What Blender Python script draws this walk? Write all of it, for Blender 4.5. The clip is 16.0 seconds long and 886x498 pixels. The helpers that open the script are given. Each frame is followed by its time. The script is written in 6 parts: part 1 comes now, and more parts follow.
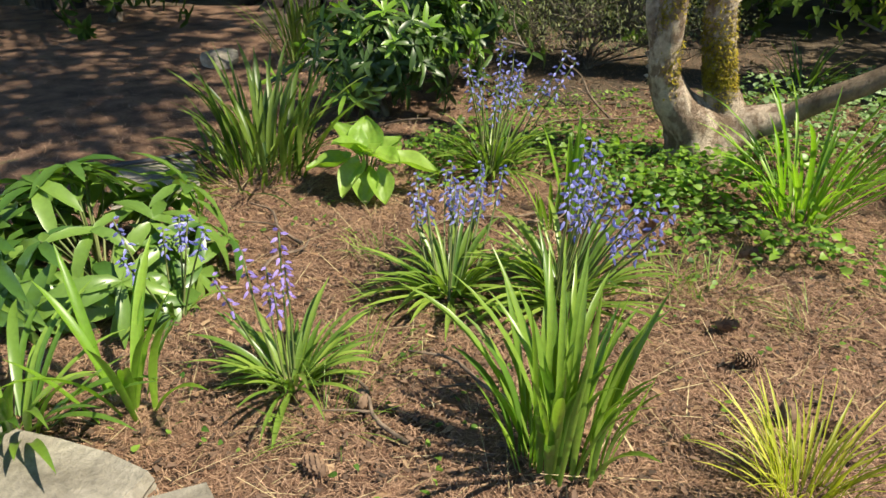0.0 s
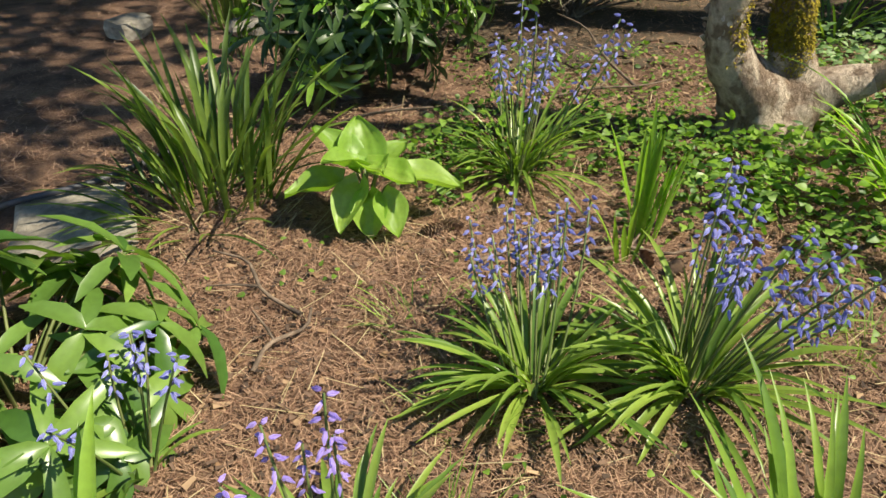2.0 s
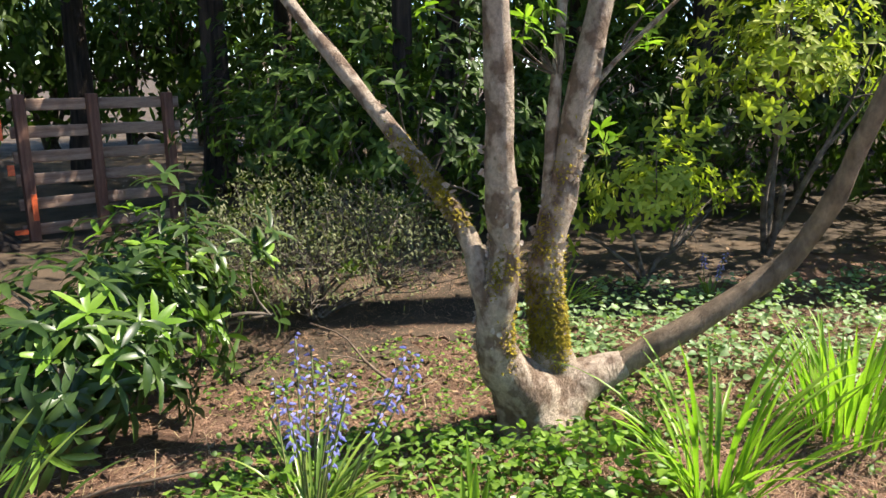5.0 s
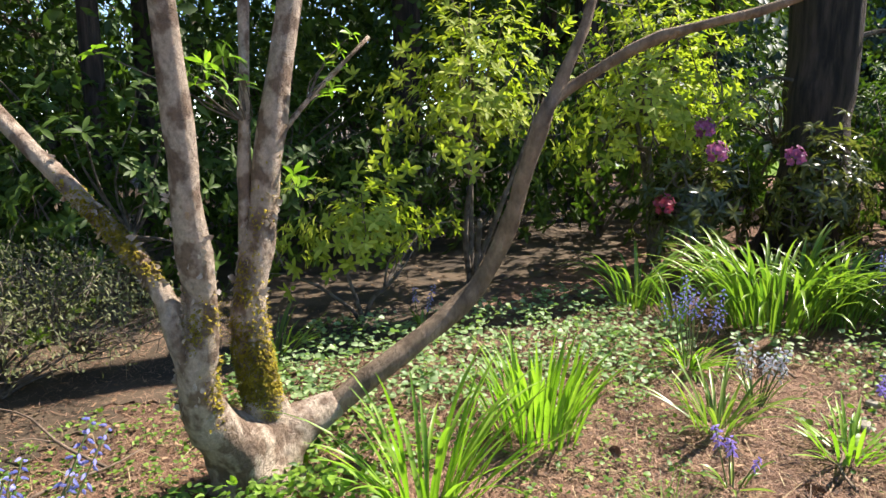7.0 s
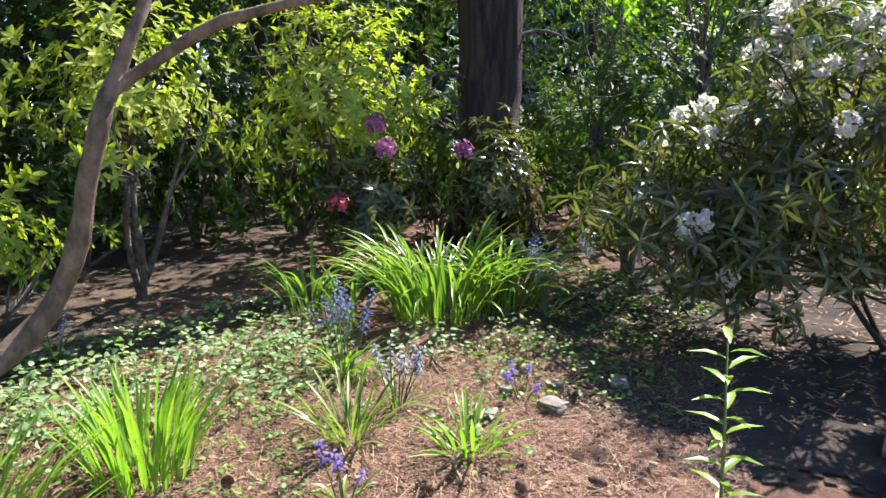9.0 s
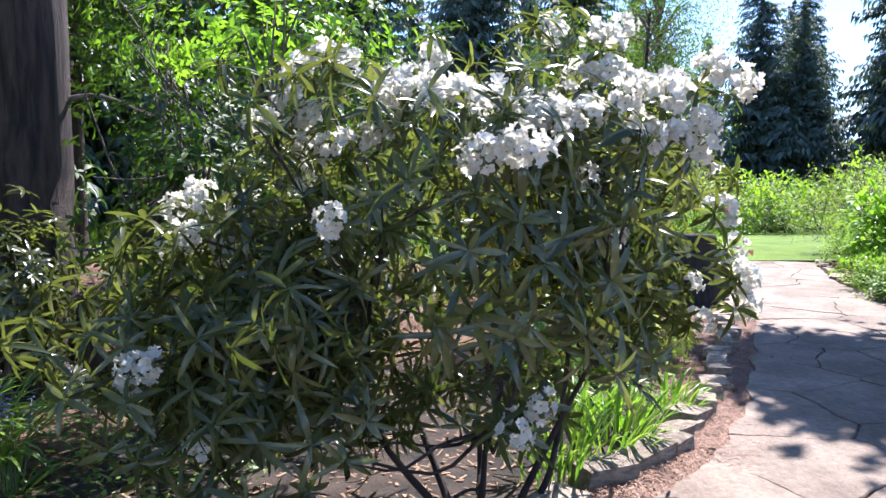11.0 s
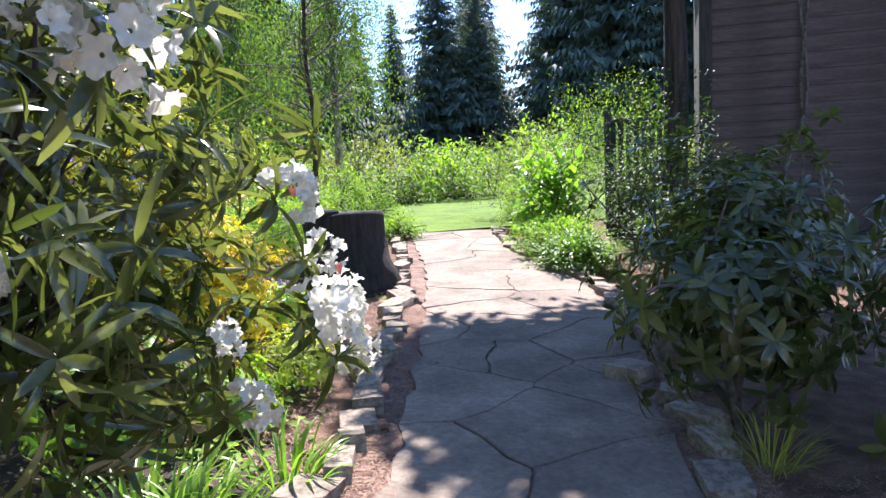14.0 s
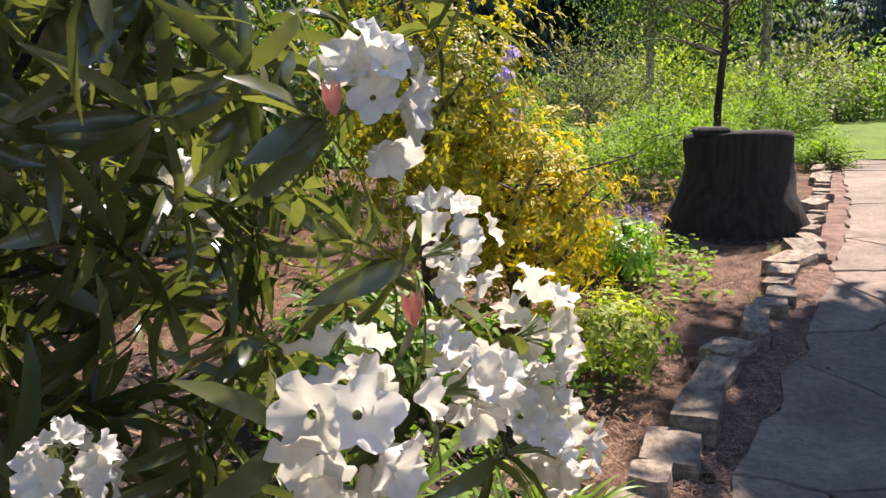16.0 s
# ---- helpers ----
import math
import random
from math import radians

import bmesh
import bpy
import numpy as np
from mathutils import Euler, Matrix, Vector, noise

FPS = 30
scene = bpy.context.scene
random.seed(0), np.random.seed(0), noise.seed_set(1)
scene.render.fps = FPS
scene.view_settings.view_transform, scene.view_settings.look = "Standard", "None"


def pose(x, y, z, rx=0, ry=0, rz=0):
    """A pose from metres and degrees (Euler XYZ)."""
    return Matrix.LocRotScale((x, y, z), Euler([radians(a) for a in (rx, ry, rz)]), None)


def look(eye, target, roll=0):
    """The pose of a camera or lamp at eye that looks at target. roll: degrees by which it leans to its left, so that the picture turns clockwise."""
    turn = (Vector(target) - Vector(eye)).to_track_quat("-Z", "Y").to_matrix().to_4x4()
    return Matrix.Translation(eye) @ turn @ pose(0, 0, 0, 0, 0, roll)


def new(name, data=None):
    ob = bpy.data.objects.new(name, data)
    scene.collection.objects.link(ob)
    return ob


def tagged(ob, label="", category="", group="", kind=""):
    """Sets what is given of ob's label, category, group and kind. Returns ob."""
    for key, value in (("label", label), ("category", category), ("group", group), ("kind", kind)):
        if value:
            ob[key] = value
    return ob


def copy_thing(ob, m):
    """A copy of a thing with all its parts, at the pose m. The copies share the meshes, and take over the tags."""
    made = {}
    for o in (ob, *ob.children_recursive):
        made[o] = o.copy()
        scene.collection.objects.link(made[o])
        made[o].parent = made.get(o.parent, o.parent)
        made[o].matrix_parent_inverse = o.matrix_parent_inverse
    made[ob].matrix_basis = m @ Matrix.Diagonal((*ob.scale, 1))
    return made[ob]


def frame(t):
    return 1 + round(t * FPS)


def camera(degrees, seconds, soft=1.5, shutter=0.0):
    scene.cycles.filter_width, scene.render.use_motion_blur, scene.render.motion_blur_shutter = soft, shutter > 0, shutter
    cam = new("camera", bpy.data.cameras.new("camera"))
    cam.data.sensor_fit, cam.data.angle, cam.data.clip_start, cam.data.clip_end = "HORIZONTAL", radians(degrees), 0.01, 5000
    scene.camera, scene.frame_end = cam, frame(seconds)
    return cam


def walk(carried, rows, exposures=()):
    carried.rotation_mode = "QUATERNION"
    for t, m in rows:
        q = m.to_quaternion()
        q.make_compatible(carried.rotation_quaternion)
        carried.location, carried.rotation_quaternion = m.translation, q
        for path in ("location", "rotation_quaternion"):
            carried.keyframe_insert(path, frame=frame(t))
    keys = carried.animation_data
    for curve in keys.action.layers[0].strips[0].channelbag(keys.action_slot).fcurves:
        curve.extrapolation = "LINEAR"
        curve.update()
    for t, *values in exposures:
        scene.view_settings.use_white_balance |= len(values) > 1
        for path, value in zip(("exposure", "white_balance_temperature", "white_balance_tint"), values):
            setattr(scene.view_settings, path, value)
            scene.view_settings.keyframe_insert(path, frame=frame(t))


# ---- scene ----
cam = camera(62.5, 16.0)
PATH = [
    (0.0, (0.000, 0.000, 1.500), (0.000, 2.649, 0.092), 0.00),
    (0.5, (-0.012, 0.322, 1.501), (-0.059, 2.925, 0.010), -0.18),
    (1.0, (-0.094, 0.580, 1.457), (-0.150, 3.115, -0.146), -0.30),
    (1.5, (-0.286, 0.842, 1.451), (-0.219, 3.322, -0.235), -1.18),
    (2.0, (-0.392, 0.991, 1.435), (-0.090, 3.486, -0.204), -0.96),
    (2.5, (-0.462, 1.212, 1.454), (0.078, 3.746, -0.059), -0.89),
    (3.0, (-0.508, 1.394, 1.522), (0.233, 3.960, 0.158), -1.32),
    (3.5, (-0.544, 1.447, 1.580), (0.385, 4.036, 0.384), -1.48),
    (4.0, (-0.560, 1.454, 1.610), (0.559, 4.054, 0.616), -0.91),
    (6.5, (-0.468, 1.373, 1.637), (1.621, 3.474, 1.165), 0.04),
    (7.0, (-0.440, 1.332, 1.628), (1.876, 3.167, 1.108), -0.01),
    (7.5, (-0.380, 1.278, 1.616), (2.123, 2.830, 1.045), -0.28),
    (8.0, (-0.348, 1.238, 1.609), (2.287, 2.543, 1.012), -0.52),
    (8.2, (-0.336, 1.223, 1.606), (2.343, 2.428, 0.998), -0.65),
    (10.3, (1.600, -0.050, 1.600), (4.536, 0.521, 1.365), 0.00),
    (10.5, (1.723, -0.116, 1.596), (4.689, 0.279, 1.381), -0.13),
    (11.0, (1.986, -0.325, 1.614), (4.980, -0.317, 1.425), -0.06),
    (11.5, (2.170, -0.563, 1.604), (5.145, -0.878, 1.384), 0.32),
    (12.0, (2.365, -0.716, 1.575), (5.283, -1.356, 1.296), -0.22),
    (12.5, (2.659, -0.834, 1.586), (5.499, -1.736, 1.244), -1.25),
    (13.0, (2.975, -1.034, 1.577), (5.749, -2.114, 1.206), -1.80),
    (13.5, (3.349, -1.238, 1.619), (6.094, -2.396, 1.267), -2.00),
    (14.0, (3.717, -1.387, 1.621), (6.473, -2.527, 1.300), -2.42),
    (14.5, (4.017, -1.569, 1.609), (6.846, -2.511, 1.274), -3.59),
    (15.0, (4.308, -1.769, 1.641), (7.255, -2.163, 1.237), -3.97),
    (15.5, (4.673, -1.914, 1.607), (7.627, -1.932, 1.086), -2.83),
    (16.0, (4.996, -2.055, 1.580), (7.891, -1.564, 0.962), -1.71),
]
walk(cam, [(t, look(eye, target, roll)) for t, eye, target, roll in PATH],
     [(0, 0.85, 7300, 5), (2, 0.76, 7300, 5), (4, 1.15, 7000, 10), (8.2, 1.4, 6600, 17), (10.3, 1.6, 5900, 22), (13, 1.55, 6000, 21), (14.5, 1.6, 6200, 21), (15.2, 1.42, 6600, 24), (16, 1.12, 7000, 25)])

SUN_AZ, SUN_EL = radians(114), radians(52)
world = bpy.data.worlds.new("sky")
scene.world = world
world.use_nodes = True
sky = world.node_tree.nodes.new("ShaderNodeTexSky")
sky.sky_type, sky.sun_disc = "NISHITA", False
sky.sun_elevation, sky.sun_rotation = SUN_EL, SUN_AZ
sky.air_density, sky.dust_density, sky.ozone_density = 0.8, 0.0, 3.0
sky.altitude = 1500
world.node_tree.links.new(sky.outputs[0], world.node_tree.nodes["Background"].inputs[0])
world.node_tree.nodes["Background"].inputs[1].default_value = 0.15
sun = new("sun", bpy.data.lights.new("sun", "SUN"))
sun.data.energy, sun.data.angle, sun.data.color = 5.0, radians(0.53), (1.0, 0.95, 0.86)
SUN_DIR = Vector((math.sin(SUN_AZ) * math.cos(SUN_EL), math.cos(SUN_AZ) * math.cos(SUN_EL), math.sin(SUN_EL)))
sun.matrix_world = look(SUN_DIR * 60, (0, 0, 0))

rng = np.random.default_rng(7)


# ---- materials ----
def nodes_of(name):
    m = bpy.data.materials.new(name)
    m.use_nodes = True
    nt = m.node_tree
    return m, nt, nt.nodes["Principled BSDF"], nt.nodes["Material Output"]


def leaf_mat(name, dark, light, rough=0.42, through_light=0.35, glow=(1.0, 1.15, 0.45), spec=0.5):
    """A leaf: colour varied leaf by leaf and with a fine mottling, lit through from behind."""
    m, nt, bsdf, out = nodes_of(name)
    geo = nt.nodes.new("ShaderNodeNewGeometry")
    ramp = nt.nodes.new("ShaderNodeMixRGB")
    ramp.inputs[1].default_value, ramp.inputs[2].default_value = (*dark, 1), (*light, 1)
    info = nt.nodes.new("ShaderNodeObjectInfo")
    add, fract = nt.nodes.new("ShaderNodeMath"), nt.nodes.new("ShaderNodeMath")
    add.operation, fract.operation = "ADD", "FRACT"
    nt.links.new(geo.outputs["Random Per Island"], add.inputs[0])
    nt.links.new(info.outputs["Random"], add.inputs[1])
    nt.links.new(add.outputs[0], fract.inputs[0])
    nt.links.new(fract.outputs[0], ramp.inputs[0])
    tex = nt.nodes.new("ShaderNodeTexNoise")
    tex.inputs["Scale"].default_value, tex.inputs["Detail"].default_value = 45, 4
    co = nt.nodes.new("ShaderNodeTexCoord")
    nt.links.new(co.outputs["Object"], tex.inputs["Vector"])
    mot = nt.nodes.new("ShaderNodeMixRGB")
    mot.blend_type = "MULTIPLY"
    mr = nt.nodes.new("ShaderNodeMapRange")
    mr.inputs[3].default_value, mr.inputs[4].default_value = 0.7, 1.2
    nt.links.new(tex.outputs["Fac"], mr.inputs[0])
    mot.inputs[0].default_value = 1
    nt.links.new(ramp.outputs[0], mot.inputs[1])
    nt.links.new(mr.outputs[0], mot.inputs[2])
    nt.links.new(mot.outputs[0], bsdf.inputs["Base Color"])
    bsdf.inputs["Roughness"].default_value = rough
    bsdf.inputs["Specular IOR Level"].default_value = spec
    tr = nt.nodes.new("ShaderNodeBsdfTranslucent")
    gl = nt.nodes.new("ShaderNodeMixRGB")
    gl.blend_type, gl.inputs[0].default_value = "MULTIPLY", 1
    gl.inputs[2].default_value = (glow[0] * 1.6, glow[1] * 1.6, glow[2] * 1.6, 1)
    nt.links.new(mot.outputs[0], gl.inputs[1])
    nt.links.new(gl.outputs[0], tr.inputs["Color"])
    mix = nt.nodes.new("ShaderNodeMixShader")
    mix.inputs[0].default_value = through_light
    nt.links.new(bsdf.outputs[0], mix.inputs[1])
    nt.links.new(tr.outputs[0], mix.inputs[2])
    nt.links.new(mix.outputs[0], out.inputs["Surface"])
    return m


def solid_mat(name, a, b, scale=8.0, rough=0.85, bump=0.4, fine=60.0, stretch=(1, 1, 1), c=None, per_object=0.0, dist=0.02, sharp=(0.36, 0.64)):
    """Stone, bark, soil or wood: two colours in large patches, a fine grain and a relief."""
    m, nt, bsdf, out = nodes_of(name)
    co = nt.nodes.new("ShaderNodeTexCoord")
    mp = nt.nodes.new("ShaderNodeMapping")
    mp.inputs["Scale"].default_value = stretch
    nt.links.new(co.outputs["Object"], mp.inputs[0])
    big, small = nt.nodes.new("ShaderNodeTexNoise"), nt.nodes.new("ShaderNodeTexNoise")
    big.inputs["Scale"].default_value, big.inputs["Detail"].default_value = scale, 6
    small.inputs["Scale"].default_value, small.inputs["Detail"].default_value = fine, 8
    small.inputs["Roughness"].default_value = 0.7
    nt.links.new(mp.outputs[0], big.inputs["Vector"])
    nt.links.new(mp.outputs[0], small.inputs["Vector"])
    ramp = nt.nodes.new("ShaderNodeValToRGB")
    ramp.color_ramp.elements[0].position, ramp.color_ramp.elements[1].position = sharp
    ramp.color_ramp.elements[0].color, ramp.color_ramp.elements[1].color = (*a, 1), (*b, 1)
    if c:
        e = ramp.color_ramp.elements.new(0.72)
        e.color = (*c, 1)
    nt.links.new(big.outputs["Fac"], ramp.inputs[0])
    mr = nt.nodes.new("ShaderNodeMapRange")
    mr.inputs[1].default_value, mr.inputs[2].default_value = 0.25, 0.75
    mr.inputs[3].default_value, mr.inputs[4].default_value = 0.55, 1.35
    nt.links.new(small.outputs["Fac"], mr.inputs[0])
    mul = nt.nodes.new("ShaderNodeMixRGB")
    mul.blend_type, mul.inputs[0].default_value = "MULTIPLY", 1
    nt.links.new(ramp.outputs[0], mul.inputs[1])
    nt.links.new(mr.outputs[0], mul.inputs[2])
    last = mul.outputs[0]
    if per_object:
        info = nt.nodes.new("ShaderNodeObjectInfo")
        hs = nt.nodes.new("ShaderNodeHueSaturation")
        mv = nt.nodes.new("ShaderNodeMapRange")
        mv.inputs[3].default_value, mv.inputs[4].default_value = 1 - per_object, 1 + per_object
        nt.links.new(info.outputs["Random"], mv.inputs[0])
        nt.links.new(mv.outputs[0], hs.inputs["Value"])
        nt.links.new(last, hs.inputs["Color"])
        last = hs.outputs[0]
    nt.links.new(last, bsdf.inputs["Base Color"])
    bsdf.inputs["Roughness"].default_value = rough
    bp = nt.nodes.new("ShaderNodeBump")
    bp.inputs["Strength"].default_value, bp.inputs["Distance"].default_value = bump, dist
    nt.links.new(small.outputs["Fac"], bp.inputs["Height"])
    nt.links.new(bp.outputs[0], bsdf.inputs["Normal"])
    return m


M_MULCH = solid_mat("pine needle mulch", (0.14, 0.075, 0.045), (0.33, 0.19, 0.12), 5, 0.95, 1.0, 75, c=(0.24, 0.19, 0.09), dist=0.05)
# leaf litter; on the woodland floor sheet it also stands in for shade
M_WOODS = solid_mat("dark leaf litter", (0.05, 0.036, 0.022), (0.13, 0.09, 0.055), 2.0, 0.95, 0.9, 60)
# soil colour lowered to hold the shade below the rhododendron
M_SHADE_SOIL = solid_mat("dark soil with shrub shade", (0.022, 0.017, 0.013), (0.075, 0.054, 0.038), 3.0, 0.95, 0.9, 60)
M_NEEDLE = leaf_mat("fallen needles", (0.13, 0.055, 0.03), (0.5, 0.31, 0.2), 0.8, 0.0)
M_LAWN = solid_mat("lawn", (0.075, 0.15, 0.006), (0.13, 0.225, 0.01), 1.2, 0.95, 0.8, 120)
M_FLAG = solid_mat("pink flagstone", (0.165, 0.124, 0.09), (0.285, 0.222, 0.165), 2.2, 0.85, 0.9, 22, c=(0.235, 0.163, 0.115), per_object=0.12, dist=0.015)
M_JOINT = solid_mat("path grit", (0.17, 0.105, 0.08), (0.34, 0.22, 0.165), 6, 0.95, 0.9, 120)
M_KERB = solid_mat("grey kerb stone", (0.19, 0.145, 0.105), (0.43, 0.35, 0.26), 5, 0.85, 0.7, 45, c=(0.2, 0.2, 0.1), per_object=0.25)
M_ROCK = solid_mat("pale rock", (0.18, 0.155, 0.12), (0.35, 0.315, 0.255), 4, 0.85, 0.6, 35)
M_BARK = solid_mat("pale flaking bark", (0.23, 0.155, 0.105), (0.52, 0.41, 0.31), 13, 0.85, 1.0, 45, stretch=(1, 1, 0.8), per_object=0.06, dist=0.03, sharp=(0.44, 0.55))
M_LIMB = solid_mat("brown limb bark", (0.13, 0.088, 0.052), (0.3, 0.215, 0.14), 12, 0.85, 0.9, 50, stretch=(1, 1, 0.6), dist=0.02)
M_FLAKE = solid_mat("peeling bark flake", (0.36, 0.26, 0.18), (0.62, 0.52, 0.42), 20, 0.8, 0.4, 60)
M_MOSS = solid_mat("yellow moss", (0.27, 0.21, 0.015), (0.55, 0.43, 0.035), 25, 0.95, 1.0, 150)
M_CONBARK = solid_mat("ridged conifer bark", (0.026, 0.021, 0.018), (0.1, 0.072, 0.058), 5, 0.95, 1.0, 14, stretch=(3, 3, 0.25), dist=0.06)
M_STUMP = solid_mat("charred stump wood", (0.014, 0.013, 0.012), (0.035, 0.03, 0.026), 6, 0.95, 0.6, 20, stretch=(3, 3, 0.4))
M_PALLET = solid_mat("weathered pallet wood", (0.22, 0.13, 0.09), (0.42, 0.3, 0.22), 5, 0.85, 0.3, 50, stretch=(0.4, 4, 4))
M_POST = solid_mat("brown stained post", (0.12, 0.055, 0.04), (0.23, 0.12, 0.08), 5, 0.8, 0.3, 50, stretch=(4, 4, 0.4))
M_FENCE = solid_mat("dark fence wood", (0.03, 0.028, 0.025), (0.07, 0.06, 0.05), 5, 0.9, 0.3, 40, stretch=(4, 4, 0.4))
M_WALL = solid_mat("dark wall board", (0.085, 0.06, 0.05), (0.145, 0.105, 0.09), 3, 0.9, 0.3, 30, stretch=(0.3, 3, 3))
M_TAPE = solid_mat("orange barrier tape", (0.65, 0.1, 0.03), (0.8, 0.16, 0.05), 10, 0.5, 0.1)
M_HOSE = solid_mat("dark rubber hose", (0.03, 0.03, 0.035), (0.07, 0.07, 0.08), 10, 0.5, 0.1)
M_TWIG = solid_mat("dry twig", (0.1, 0.07, 0.05), (0.24, 0.17, 0.12), 20, 0.9, 0.4)
M_CONE = leaf_mat("pine cone scales", (0.12, 0.07, 0.045), (0.3, 0.19, 0.12), 0.8, 0.0)
M_PAPER = solid_mat("white label", (0.7, 0.7, 0.7), (0.8, 0.8, 0.8), 5, 0.6, 0.05)
M_BRANCH = solid_mat("grey brown branch", (0.07, 0.055, 0.04), (0.2, 0.165, 0.13), 12, 0.9, 0.6, 50)
M_CHIP = leaf_mat("dark bark chip", (0.035, 0.022, 0.015), (0.2, 0.12, 0.08), 0.9, 0.0)
M_DEADLEAF = leaf_mat("dead leaf", (0.22, 0.12, 0.06), (0.45, 0.3, 0.18), 0.8, 0.15, (1, 0.8, 0.5))

L_BLUEBELL = leaf_mat("bluebell leaf", (0.085, 0.17, 0.028), (0.27, 0.37, 0.07), 0.33, 0.32)
L_DAFF = leaf_mat("broad strap leaf", (0.085, 0.18, 0.03), (0.25, 0.37, 0.06), 0.33, 0.33)
L_IRIS = leaf_mat("iris sword leaf", (0.04, 0.09, 0.016), (0.2, 0.28, 0.05), 0.4, 0.33)
L_LIME = leaf_mat("lime strap leaf", (0.14, 0.28, 0.025), (0.28, 0.44, 0.06), 0.38, 0.4)
L_SEDGE = leaf_mat("golden sedge blade", (0.26, 0.3, 0.03), (0.5, 0.48, 0.07), 0.45, 0.3)
L_HOSTA = leaf_mat("lime hosta leaf", (0.19, 0.33, 0.045), (0.29, 0.43, 0.075), 0.45, 0.35)
L_HELLEB = leaf_mat("hellebore leaf", (0.055, 0.13, 0.025), (0.19, 0.3, 0.06), 0.32, 0.25, spec=0.5)
L_SKIM = leaf_mat("dark laurel leaf", (0.02, 0.05, 0.012), (0.075, 0.13, 0.03), 0.37, 0.2, spec=0.45)
L_SKIMTIP = leaf_mat("young laurel leaf", (0.14, 0.28, 0.03), (0.26, 0.42, 0.06), 0.35, 0.35)
L_COVER = leaf_mat("ground cover leaf", (0.04, 0.11, 0.015), (0.24, 0.38, 0.06), 0.5, 0.35)
L_COVERPALE = leaf_mat("silver ground cover leaf", (0.12, 0.22, 0.07), (0.34, 0.45, 0.22), 0.5, 0.3)
L_TWIGGY = leaf_mat("small grey green leaf", (0.09, 0.11, 0.05), (0.26, 0.27, 0.14), 0.65, 0.25, spec=0.25)
L_YELLOW = leaf_mat("yellow green shrub leaf", (0.2, 0.27, 0.03), (0.46, 0.5, 0.09), 0.6, 0.35, spec=0.25)
L_RHODO = leaf_mat("rhododendron leaf", (0.045, 0.065, 0.022), (0.16, 0.178, 0.07), 0.22, 0.4, (0.92, 0.97, 0.38), 0.7)
L_GOLD = leaf_mat("gold azalea leaf", (0.34, 0.34, 0.025), (0.64, 0.5, 0.05), 0.55, 0.4, (1, 0.92, 0.25), 0.3)
L_OLIVE = leaf_mat("olive gold leaf", (0.2, 0.23, 0.025), (0.5, 0.45, 0.06), 0.55, 0.4, (1, 0.95, 0.3), 0.3)
L_FOREST = leaf_mat("forest leaf", (0.027, 0.06, 0.012), (0.098, 0.168, 0.0285), 0.55, 0.3, spec=0.3)
L_BIRCH = leaf_mat("young birch leaf", (0.08, 0.14, 0.035), (0.19, 0.27, 0.075), 0.65, 0.45, spec=0.25)
# needle colour lightened and blued to stand in for distant haze
L_CONIF = leaf_mat("conifer needles", (0.055, 0.09, 0.07), (0.12, 0.17, 0.13), 0.6, 0.12)
L_BUSH = leaf_mat("fresh green bush leaf", (0.108, 0.216, 0.025), (0.308, 0.432, 0.057), 0.65, 0.4, spec=0.25)
P_BLUE = leaf_mat("bluebell petal", (0.27, 0.28, 0.62), (0.5, 0.5, 0.84), 0.5, 0.38, (0.8, 0.8, 0.8))
P_MAUVE = leaf_mat("mauve bluebell petal", (0.36, 0.27, 0.62), (0.58, 0.46, 0.82), 0.5, 0.35, (1, 1, 1))
P_PALE = leaf_mat("white bluebell petal", (0.72, 0.7, 0.76), (0.84, 0.84, 0.86), 0.5, 0.3, (0.6, 0.6, 0.6))
P_WHITE = leaf_mat("white rhododendron petal", (0.7, 0.68, 0.58), (0.82, 0.81, 0.74), 0.55, 0.4, (0.62, 0.62, 0.58))
P_PINK = leaf_mat("pink rhododendron petal", (0.3, 0.07, 0.2), (0.45, 0.14, 0.3), 0.5, 0.3, (0.6, 0.6, 0.6))
P_RED = leaf_mat("red rhododendron petal", (0.3, 0.03, 0.06), (0.45, 0.07, 0.1), 0.5, 0.3, (0.6, 0.6, 0.6))
P_BUD = leaf_mat("salmon flower bud", (0.6, 0.2, 0.12), (0.75, 0.3, 0.2), 0.5, 0.2, (0.6, 0.6, 0.6))
M_STRAW = leaf_mat("dry straw", (0.3, 0.22, 0.11), (0.62, 0.5, 0.3), 0.8, 0.1)
M_STALK = leaf_mat("green stalk", (0.1, 0.15, 0.04), (0.2, 0.22, 0.08), 0.5, 0.1)


# ---- mesh helpers ----
def unit(v):
    return v / np.maximum(np.linalg.norm(v, axis=-1, keepdims=True), 1e-9)


def quads_mesh(name, verts, quads, mat, smooth=True):
    me = bpy.data.meshes.new(name)
    verts, quads = np.asarray(verts, dtype=np.float32), np.asarray(quads, dtype=np.int32)
    me.vertices.add(len(verts))
    me.vertices.foreach_set("co", verts.ravel())
    me.loops.add(quads.size)
    me.loops.foreach_set("vertex_index", quads.ravel())
    me.polygons.add(len(quads))
    me.polygons.foreach_set("loop_start", np.arange(0, quads.size, quads.shape[1], dtype=np.int32))
    me.polygons.foreach_set("use_smooth", np.full(len(quads), smooth))
    me.materials.append(mat)
    me.update(calc_edges=True)
    return me


